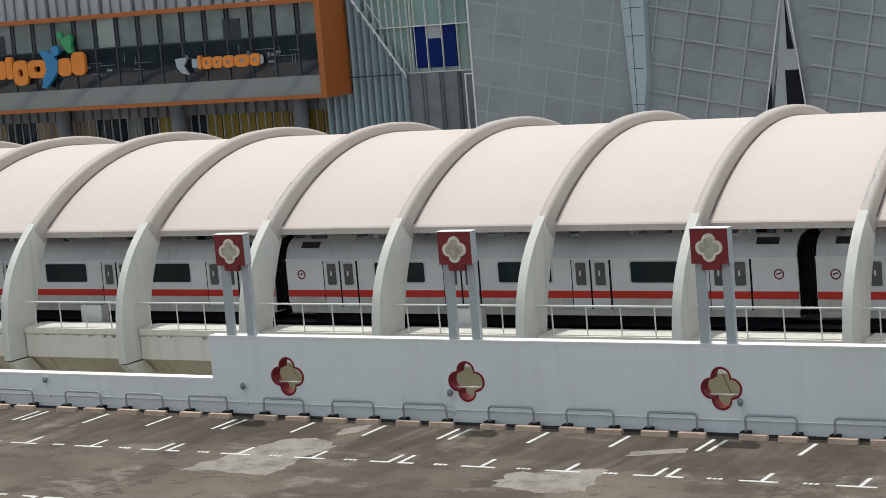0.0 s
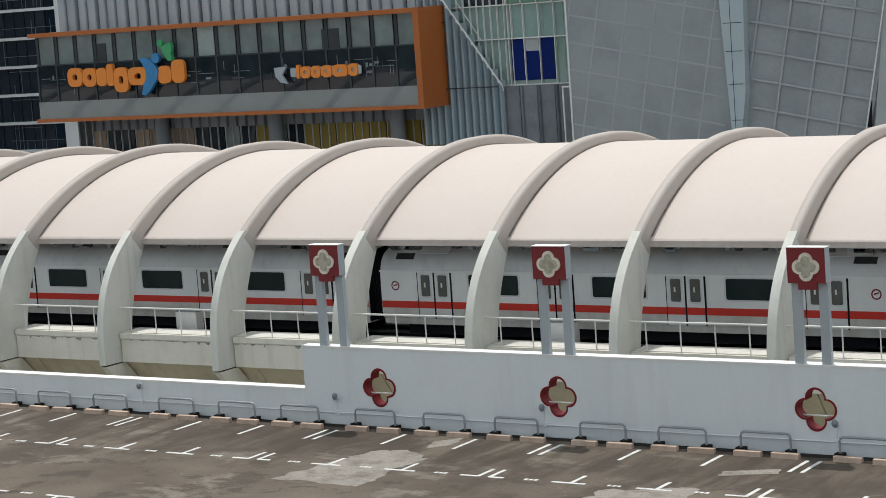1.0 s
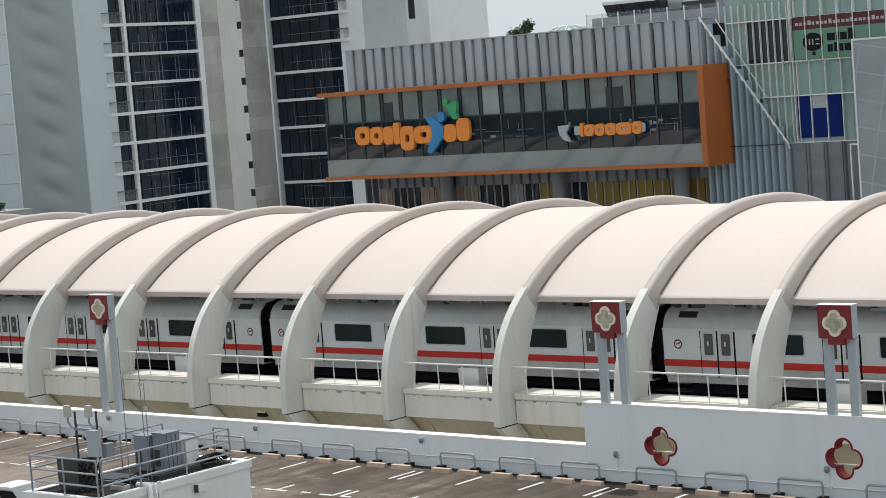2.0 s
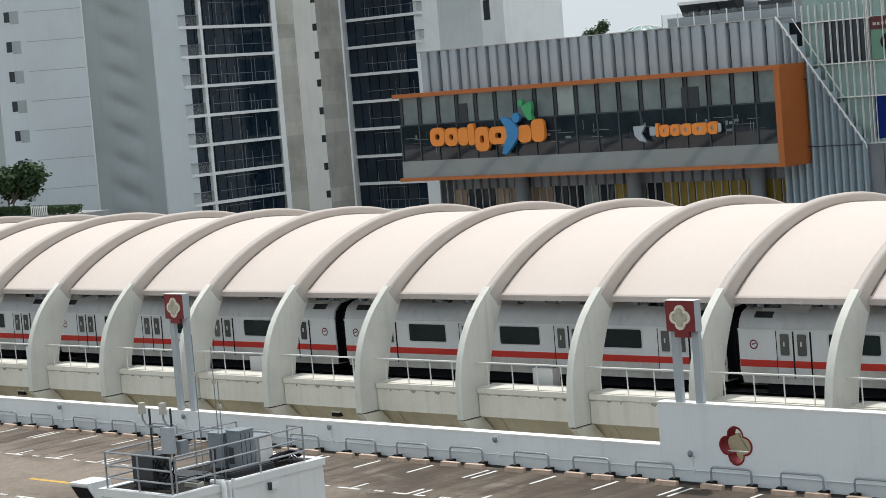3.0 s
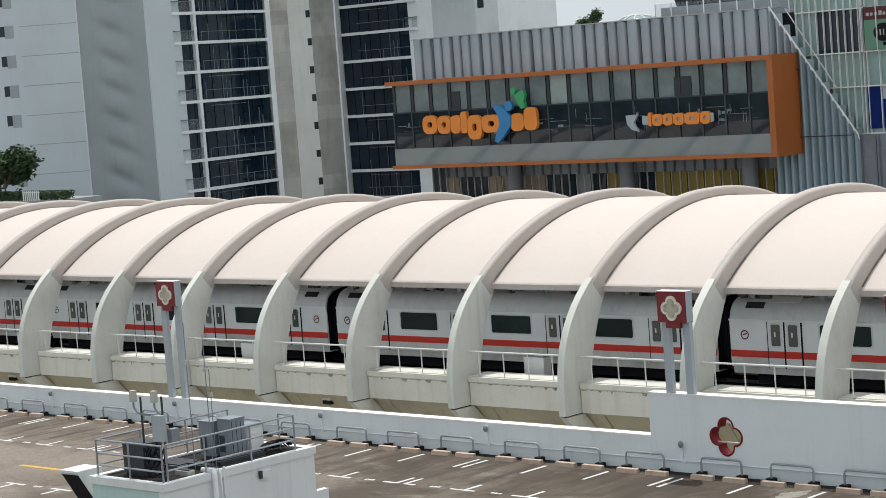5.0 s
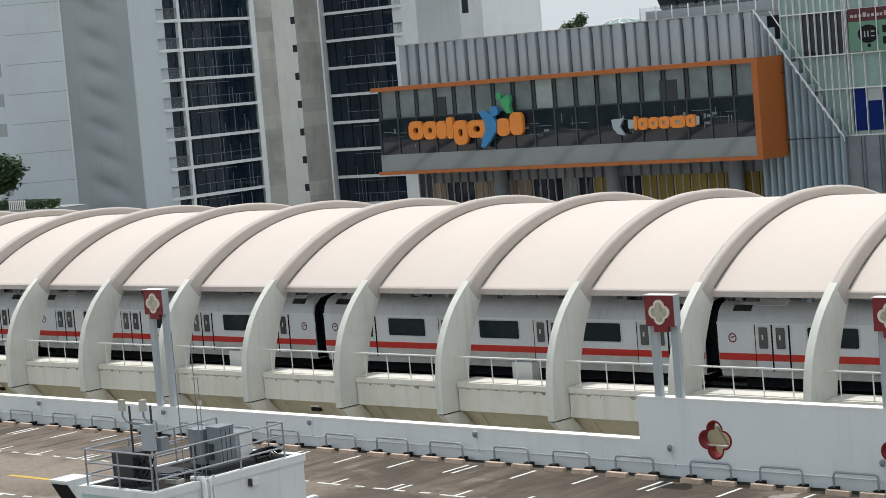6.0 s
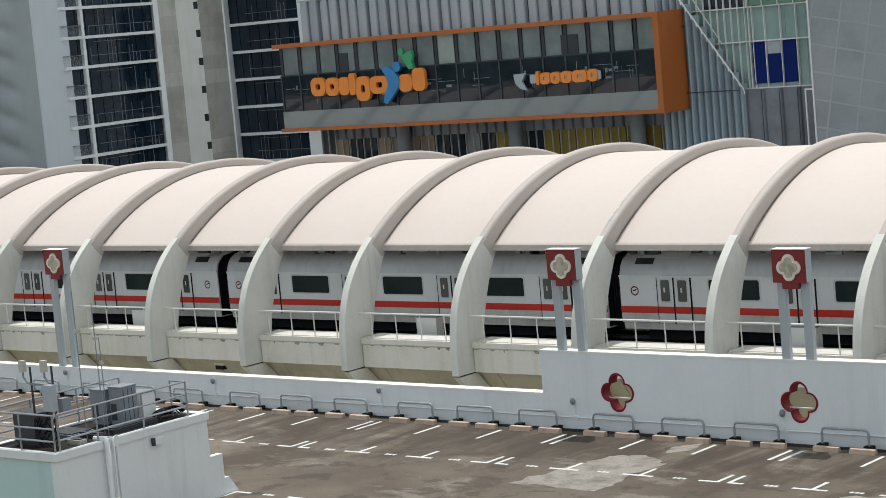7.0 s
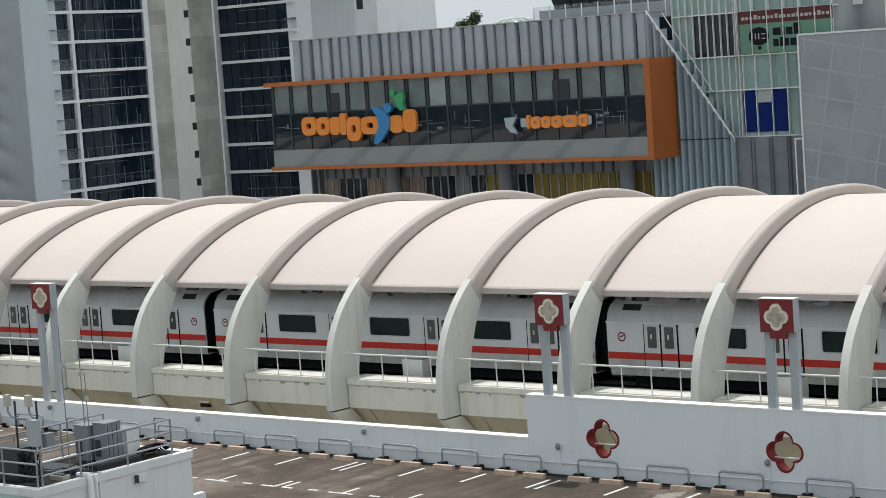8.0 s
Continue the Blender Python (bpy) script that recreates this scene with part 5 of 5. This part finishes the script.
for r in range(ROWS + 1):
    z, line = FOOT + CELL * r, []
    for c in range(COLS + 1):
        u = c / COLS
        v = Vector(along(BLK1, C1, u)) * (1 + 0.005 * math.sin(math.pi * u))
        across = math.exp(-((u - 0.5) / 0.2) ** 2)
        f = ((z - 16.5 + 3.6 * (u - 0.4)) / FLOOR_H + 0.5) % 1.0 - 0.5
        v = v * (1 + 0.0031 * across * math.exp(-(f / 0.2) ** 2))
        line.append(bm.verts.new((v.x, v.y, z - FOOT)))
    grid.append(line)
for a, b in zip(grid, grid[1:]):
    for c in range(COLS):
        bm.faces.new((a[c], a[c + 1], b[c + 1], b[c]))
curved = part("wall", bm, M["tower_grey"], tower, "grey curved wall with added scoops that imitate light patches")
curved.data.shade_smooth()
slab_wall("wall", tuple(Vector(BLK1) * 1.03), tuple(Vector(C1) * 1.03), FOOT, TOP, 0.5, M["tower_grey"], "grey inner wall")
slab_wall("wall", C1, G0, FOOT, TOP, 1.0, M["tower_white"], "white wall", 0.3)
for i in range(34):
    z0 = FLOOR_Z + FLOOR_H * (i - 12) / 2
    for a, b in ((W1, GC0), (GC1, GC2)):
        slab_wall("wall_panel", a, b, z0 + 0.02, z0 + FLOOR_H / 2, 0.3, M["tower_panel"], "stained grey wall panel")
slab_wall("wall", W1, GC0, FOOT, TOP, 4, M["tower_grey"], "stained grey wall", -0.03)
slab_wall("wall", GC0, GC1, FOOT, TOP, 0.3, M["stair_white"], "cream white stair strip", 0.05)
slab_wall("wall", GC1, GC2, FOOT, TOP, 4, M["tower_grey"], "stained grey wall", -0.03)
slab_wall("wall", GC2, H0, FOOT, TOP, 8, M["slab_white"], "white edge wall", 0.2)
slab_wall("wall", G1, W1, FOOT, TOP, 0.6, M["slab_white"], "white edge wall", 0.5)
slab_wall("wall", H1, K1, FOOT, TOP, 8, M["slab_white"], "white wall")
slab_wall("wall", K1, K2, FOOT, TOP, 8, M["tower_pale"], "pale grey wall")
slab_wall("wall", K2, K3, FOOT, TOP, 8, M["slab_white"], "white wall")
# glazed bays: recessed glass, slab edges, mullions and balconies
for a, b, n, left in ((G0, G1, 9, True), (H0, H1, 7, False)):
    rnd = random.Random(n)
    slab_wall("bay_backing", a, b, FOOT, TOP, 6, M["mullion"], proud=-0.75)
    for z in LEVELS:
        f0, f1 = (-0.066, 1.0) if left else (0.0, 1.12 if z > 15 else 1.0)
        edge = slab_wall("balcony_slab" if left else "floor_slab", along(a, b, f0), along(a, b, f1), z - 0.16, z + 0.16, 1.2, M["slab_white"], "white floor slab edge", 0.35)
        for i in range(n):
            p0, p1 = along(a, b, i / n), along(a, b, (i + 1) / n)
            if z < 30:
                slab_wall("window_pane", along(p0, p1, 0.04), along(p0, p1, 0.96), z + 0.16, z + FLOOR_H - 0.16, 0.1, M["tower_glass"], proud=-0.5)
        if z < 26:
            if left or z > 15:
                e0, e1 = (along(a, b, -0.066), along(a, b, 0.14)) if left else (along(a, b, 0.98), along(a, b, 1.12))
                slab_wall("balcony_glass", e0, e1, z + 0.16, z + 1.25, 0.05, M["balcony_glass"], "clear glass balustrade", 0.3).visible_shadow = False
                slab_wall("balcony_rail", e0, e1, z + 1.25, z + 1.31, 0.06, M["tower_bar"], "thin grey balcony rail", 0.31)
            for rail_z, f0, f1 in ((1.15, 0.25, 0.98), (2.6, 0.3, 0.7)):
                if rnd.random() < 0.6:
                    slab_wall("window_bar", along(a, b, f0), along(a, b, f1), z + rail_z, z + rail_z + 0.05, 0.05, M["tower_bar"], proud=-0.4)
            for i in range(n * 2):
                if rnd.random() < 0.3:
                    f = 0.25 + 0.72 * i / (n * 2)
                    slab_wall("window_bar", along(a, b, f), along(a, b, f + 0.004), z + 0.2, z + rnd.choice((1.2, 2.0, 2.8)), 0.05, M["tower_bar"], proud=-0.4)
slab_wall("pillar", along(G0, G1, 0.145), along(G0, G1, 0.175), FOOT, TOP, 0.6, M["slab_white"], "white pillar", 0.3)
# joints and small windows of the end wall
for z in LEVELS:
    slab_wall("wall_joint", along(BLK0, BLK1, 0.35), BLK1, z - 0.18, z - 0.1, 0.1, M["tower_grey"], proud=0.012)
    zc = z + 2.58
    w = slab_wall("window", along(BLK0, BLK1, 0.13), along(BLK0, BLK1, 0.19), zc - 0.55, zc + 0.55, 0.1, M["mullion"], "small dark window", 0.01)
    slab_wall("window_hood", along(BLK0, BLK1, 0.19), along(BLK0, BLK1, 0.29), zc - 0.75, zc + 0.6, 0.1, M["tower_grey"], "grey window recess", 0.012)
    slab_wall("window", along(GC0, GC1, 0.82), along(GC0, GC1, 1.0), z - 1.0, z - 0.2, 0.1, M["mullion"], "small dark window", 0.08)
slab_wall("wall_edge", along(BLK0, BLK1, 0.985), BLK1, FOOT, TOP, 0.3, M["white"], "white corner strip", 0.1)
for z in (14.0, 19.0, 22.5, 26.0):
    slab_wall("window", along(K2, K3, 0.12), along(K2, K3, 0.4), z, z + 2.2, 0.1, M["mullion"], "dark slot window", 0.02)
back = thing("apartment_block", (-235, 160, FOOT), "plain grey apartment block farther away", "apartment block")
box("wall", M["tower_grey"], -25, 15, 0, 15, 0, 50, back)

# ---------- roof garden beside the tower ----------
tagged(box("podium_terrace", M["podium"], -186, -158.2, 119, 124, FOOT, 3.0), "grey podium terrace with planting", "podium", kind="structure")


def tree(x, y, z, h, spread, seed, n):
    rnd = random.Random(seed)
    e = thing("tree", (x, y, z), "small leafy tree with several limbs", "tree", "garden trees")
    bm = bmesh.new()
    bm_tube(bm, [(0, 0, 0), (0.05, 0, h * 0.3), (0.1, 0.05, h * 0.55)], 0.09 * h / 4, 7)
    tips = []
    for k in range(9):
        a, l = rnd.uniform(0, math.tau), rnd.uniform(0.45, 1.0)
        tip = (spread * l * math.cos(a), spread * l * math.sin(a), h * rnd.uniform(0.6, 1.0))
        bm_tube(bm, [(0.06, 0, h * rnd.uniform(0.25, 0.5)), (tip[0] * 0.5, tip[1] * 0.5, h * 0.6), tip], 0.035 * h / 4, 5)
        tips.append(tip)
    part("trunk", bm, M["bark"], e)
    bm = bmesh.new()
    for k in range(n):
        c = Vector(rnd.choice(tips)) + Vector((rnd.gauss(0, 0.28), rnd.gauss(0, 0.28), rnd.gauss(0, 0.2))) * spread * 0.8
        u = Vector((rnd.uniform(-1, 1), rnd.uniform(-1, 1), rnd.uniform(-0.5, 0.5))).normalized()
        w = u.orthogonal().normalized()
        s = rnd.uniform(0.07, 0.15) * spread / 2
        bm.faces.new([bm.verts.new(c + u * s * 1.6), bm.verts.new(c + w * s), bm.verts.new(c - u * s * 1.6), bm.verts.new(c - w * s)])
    crown = part("crown", bm, M["leaf"], e, "clumped dark green leaves")
    return e


tree(-168.9, 120.6, 3.0, 4.05, 2.3, 1, 10500)
tree(-172.5, 122.6, 3.0, 3.9, 2.6, 2, 7000)
tree(-111.9, 142.5, 9.6, 6.7, 1.15, 3, 3400)
tagged(box("roof_terrace", M["podium"], -116, -100, 140, 150, 9.0, 9.6), "roof terrace behind the fins", "terrace", kind="structure")
hedge_rnd = random.Random(9)
bm = bmesh.new()
for k in range(3500):
    c = Vector((hedge_rnd.uniform(-171, -157.6), hedge_rnd.uniform(119.2, 120.4), 3.0 + 0.85 * hedge_rnd.random() ** 0.6))
    u = Vector((hedge_rnd.uniform(-1, 1), hedge_rnd.uniform(-1, 1), hedge_rnd.uniform(-1, 1))).normalized()
    w = u.orthogonal().normalized()
    bm.faces.new([bm.verts.new(c + u * 0.13), bm.verts.new(c + w * 0.09), bm.verts.new(c - u * 0.13), bm.verts.new(c - w * 0.09)])
tagged(part("hedge", bm, M["leaf"]), "clipped dark green hedge on the terrace", "hedge", kind="stuff")
fence = thing("picket_fence", (-163.8, 119.0, 3.0), "short white picket fence before the hedge", "fence")
for k in range(9):
    box("picket", M["white"], k * 0.3, k * 0.3 + 0.12, -0.1, -0.04, 0, 0.95, fence)
box("fence_rail", M["white"], -0.1, 2.6, -0.04, 0.0, 0.75, 0.85, fence)
shed = thing("garden_shelter", (-171.4, 118.8, 3.0), "small grey terrace shelter with flat roof", "shelter")
box("wall", M["tower_grey"], -2.4, 1.5, 0.2, 0.6, 0, 1.7, shed)
box("roof", M["white"], -2.6, 1.7, -0.2, 1.0, 1.7, 1.85, shed)


# ---------- stair hut with rooftop equipment on the deck ----------
HX, HY0, HY1, HZ, HXL = -40.77, 33.1, 38.4, 2.4, -43.7
hut = thing("stair_hut", (HX, HY0, 0), "white and pale green painted concrete stair hut on the deck", "stair hut")


def hbox(name, material, x0, x1, y0, y1, z0, z1, label="", bevel=0.0, parent=None):
    return box(name, material, x0 - HX, x1 - HX, y0 - HY0, y1 - HY0, z0, z1, parent or hut, label, bevel)


hbox("wall_side", M["hut"], HX - 0.2, HX, HY0, HY1, 0, HZ - 0.22, "white side wall")
hbox("wall_front", M["hut_green"], HXL, HX - 0.2, HY0 + 0.002, HY0 + 0.2, 0, HZ - 0.22, "pale green front wall")
hbox("wall_back", M["hut"], HXL, HX - 0.2, HY1 - 0.2, HY1 - 0.002, 0, HZ - 0.22, "white back wall")
hbox("wall_far", M["hut"], HXL, HXL + 0.2, HY0 + 0.2, HY1 - 0.2, 0, HZ - 0.22, "white far wall")
hbox("roof_slab", M["dirt_shadow"], HXL + 0.1, HX - 0.1, HY0 + 0.1, HY1 - 0.1, HZ - 0.4, HZ - 0.05, "dark stained flat roof")
for nm, a in (("front", (HXL - 0.05, HX + 0.05, HY0 - 0.05, HY0 + 0.18)), ("side", (HX - 0.18, HX + 0.05, HY0 + 0.18, HY1 + 0.05)),
              ("back", (HXL - 0.05, HX - 0.18, HY1 - 0.18, HY1 + 0.05)), ("far", (HXL - 0.05, HXL + 0.18, HY0 + 0.18, HY1 - 0.18))):
    hbox("roof_kerb", M["hut"], *a, HZ - 0.22, HZ - 0.02, "pale roof kerb", 0.015)
for y0, y1, z in ((HY1, HY1 + 0.45, 1.14), (HY1 + 0.45, HY1 + 0.62, 0.46)):
    hbox("stepped_wall", M["hut"], HX - 0.2, HX, y0, y1, 0, z, "white stepped stair wall", 0.01)
bm = bmesh.new()
bm_prism(bm, [(HY1 + 0.62 - HY0, 0.0), (HY1 + 0.62 - HY0, 0.46), (HY1 + 0.95 - HY0, 0.0)], "x", -0.2, 0)
part("stepped_wall", bm, M["hut"], hut, "white sloping wall end")
hbox("wall_lamp", M["hut"], HX, HX + 0.13, 36.38, 36.7, 1.91, 2.09, "pale bulkhead lamp", 0.055)
hbox("wall_lamp", M["cabinet_dark"], HX + 0.02, HX + 0.12, 36.32, 36.4, 1.9, 2.1, "dark lamp bracket", 0.02)
for i, dy in enumerate((34.72, 34.93)):
    bm = bmesh.new()
    r = 0.07 if i == 0 else 0.025
    bm_tube(bm, [(-0.35, dy - HY0, HZ + 0.02), (0.06, dy - HY0, HZ + 0.03), (0.12, dy - HY0, HZ - 0.1), (0.1, dy - HY0, 0.0)], r, 8)
    part("drain_pipe", bm, M["hut"], hut, "pale drain pipe", smooth=True)
hbox("cable_tray", M["hut"], HX + 0.005, HX + 0.06, 35.08, 35.16, 0.0, HZ + 0.05, "pale cable tray", 0.01)
# vent cowl standing beside the hut, its dark mouth slanting inwards
cowl = thing("vent_cowl", (-45.26, 33.26, 0.0), "white flat-topped vent cowl with a dark slanting mouth", "vent")
bm = bmesh.new()
bm_prism(bm, [(0.61, 0.0), (0.61, 1.36), (0.03, 2.30), (0.0, 2.33), (0.0, 2.39), (0.82, 2.39), (0.82, 0.0)], "x", 0.0, 0.76)
bm_bevel(bm, 0.015)
part("body", bm, M["hut"], cowl)
bm = bmesh.new()
bm_prism(bm, [(0.60, 1.39), (0.06, 2.27), (0.025, 2.27), (0.56, 1.39)], "x", 0.04, 0.72)
part("mouth", bm, M["black"], cowl, "dark mesh mouth")

# pipe railing round the hut roof
rl = thing("roof_railing", (HX, HY0, HZ - 0.02), "galvanised three-bar pipe railing round the hut roof", "railing")
RX0, RX1, RY0, RY1 = HXL + 0.15 - HX, -0.12, 0.12, HY1 - 0.55 - HY0
for z in (0.28, 0.6, 0.95):
    bm = bmesh.new()
    bm_tube(bm, [(RX0, RY0, z), (RX1, RY0, z), (RX1, RY0 + 0.02, z)], 0.026, 6)
    part("rail_bar", bm, M["steel"], rl)
    bm = bmesh.new()
    bm_tube(bm, [(RX1, RY0 + 0.15, z), (RX1, RY1, z)], 0.026, 6)
    part("rail_bar", bm, M["steel"], rl)
    bm = bmesh.new()
    bm_tube(bm, [(RX0, RY0, z), (RX0, RY1, z)], 0.026, 6)
    part("rail_bar", bm, M["steel"], rl)
    bm = bmesh.new()
    bm_tube(bm, [(RX1 - 0.6, RY1, z), (RX1, RY1, z)], 0.026, 6)
    part("rail_bar", bm, M["steel"], rl)
for px, py in ((RX0, RY0), ((RX0 + RX1) / 2, RY0), (RX1, RY0), (RX1, RY0 + 0.15), (RX1, 1.55), (RX1, 3.15), (RX1, RY1), (RX1 - 0.6, RY1), (RX0, 1.6), (RX0, 3.2), (RX0, RY1)):
    bm = bmesh.new()
    bm_tube(bm, [(px, py, -0.2), (px, py, 0.95)], 0.028, 6)
    part("post", bm, M["steel"], rl)

ROOF_Z = HZ - 0.05


def cabinet(x, y, w, d, h, mat, label, doors=True):
    e = thing("equipment_cabinet", (x, y, ROOF_Z), label, "cabinet", "rooftop equipment")
    box("body", M[mat], 0, w, 0, d, 0.08, h, e, bevel=0.02)
    box("plinth", M["cabinet_dark"], 0.04, w - 0.04, 0.04, d - 0.04, 0, 0.08, e)
    box("top_plate", M["cabinet_dark" if mat == "cabinet_dark" else "cabinet"], -0.02, w + 0.02, -0.02, d + 0.02, h, h + 0.03, e)
    if doors:
        for q in range(3):
            box("rib", M["cabinet_dark"], w, w + 0.012, d * (0.3 * q + 0.12), d * (0.3 * q + 0.14), 0.15, h - 0.05, e)
        box("vent", M["cabinet_dark"], 0.1 * w, 0.5 * w, -0.012, 0, 0.2, h * 0.6, e, "dark vent grille")
    return e


cabinet(-42.1, 36.2, 0.5, 0.52, 1.08, "cabinet", "grey ribbed steel equipment cabinet on the hut roof")
cabinet(-42.75, 36.1, 0.55, 0.5, 1.0, "cabinet", "grey cabinet with a dark vent on the hut roof")
cabinet(-42.15, 36.82, 0.6, 0.5, 0.8, "white", "pale equipment box on the hut roof", False)
dark = cabinet(-43.05, 33.7, 0.95, 0.55, 0.85, "cabinet_dark", "dark grey equipment box wrapped in cables", False)
# flat trays and loose cables
for x, y, w, d, mat in ((-42.9, 34.6, 1.0, 0.8, "cabinet"), (-42.0, 34.9, 0.9, 0.25, "cabinet_dark"), (-41.75, 35.5, 0.5, 1.6, "cabinet_dark"), (-41.6, 34.2, 0.5, 0.25, "galv_light")):
    e = thing("cable_tray", (x, y, ROOF_Z), "flat metal cable tray on the hut roof", "cable tray", "cable trays")
    box("tray", M[mat], 0, w, 0, d, 0, 0.12, e, bevel=0.01)
    box("tray_lid", M["cabinet_dark"], 0.05, w - 0.05, 0.05, d - 0.05, 0.12, 0.15, e)
rnd = random.Random(21)
coil = thing("cable_bundle", (-41.45, 37.25, ROOF_Z), "tangled black cables beside the railing", "cables")
for q in range(26):
    pts, ph = [], rnd.uniform(0, 6)
    for i in range(10):
        f = i / 9
        pts.append((0.22 * math.sin(ph + 1.6 * f) + rnd.uniform(-0.03, 0.03), -0.15 + 0.95 * f, 0.04 + 0.3 * abs(math.sin(ph * 0.5 + 2.2 * f)) * math.sin(0.35 + 2.4 * f)))
    bm = bmesh.new()
    bm_tube(bm, pts, 0.022, 5)
    part("cable", bm, M["black"], coil)
coil2 = thing("cable_bundle", (-41.55, 33.5, ROOF_Z), "black cables hanging round the antenna mast", "cables")
for q in range(12):
    ph = rnd.uniform(0, 6)
    bm = bmesh.new()
    bm_tube(bm, [(0.35 * math.sin(ph + 2.5 * i / 8) - 0.2, 0.25 * math.cos(ph + i / 3) + 0.2, 0.06 + 0.09 * i * rnd.uniform(0.7, 1.2)) for i in range(9)], 0.02, 5)
    part("cable", bm, M["black"], coil2)
# antenna masts
mast = thing("antenna_mast", (-42.3, 33.75, ROOF_Z), "dark steel mast with two pale antenna units", "antenna mast")
for px, h in ((0.1, 2.1), (0.95, 2.15)):
    bm = bmesh.new()
    bm_tube(bm, [(px, 0, 0), (px, 0, h)], 0.03, 7)
    part("pole", bm, M["cabinet_dark"], mast)
for px, z in ((-0.2, 1.95), (0.65, 1.98)):
    u = box("antenna_unit", M["galv_light"], px - 0.075, px + 0.085, -0.065, 0.065, z, z + 0.3, mast, "pale antenna unit", 0.015)
    bm = bmesh.new()
    bm_tube(bm, [(px, 0, z), (px, 0, z - 0.14), (px + 0.12, 0, z - 0.26), (px + 0.3, 0, z - 0.28)], 0.03, 6)
    part("arm", bm, M["cabinet"], mast)
box("cross_arm", M["cabinet"], 0.05, 1.0, -0.03, 0.03, 1.62, 1.68, mast)
box("junction_box", M["post"], 0.72, 1.1, -0.2, -0.04, 1.0, 1.68, mast, "pale grey junction box", 0.015)
box("junction_box", M["cabinet"], 1.02, 1.2, 0.04, 0.3, 0.9, 1.3, mast, "grey junction box", 0.015)
for wx, wy, h in ((-41.55, 34.85, 3.9), (-41.5, 35.42, 3.5), (-41.35, 35.42, 2.6)):
    bm = bmesh.new()
    bm_tube(bm, [(0, 0, 0), (0.0, 0, h)], 0.014, 5)
    e = thing("whip_antenna", (wx, wy, ROOF_Z), "thin whip antenna on the hut roof", "antenna", "whip antennas")
    part("rod", bm, M["cabinet"], e)
    box("clamp", M["galv_light"], -0.04, 0.04, -0.04, 0.04, h * 0.72, h * 0.72 + 0.1, e)
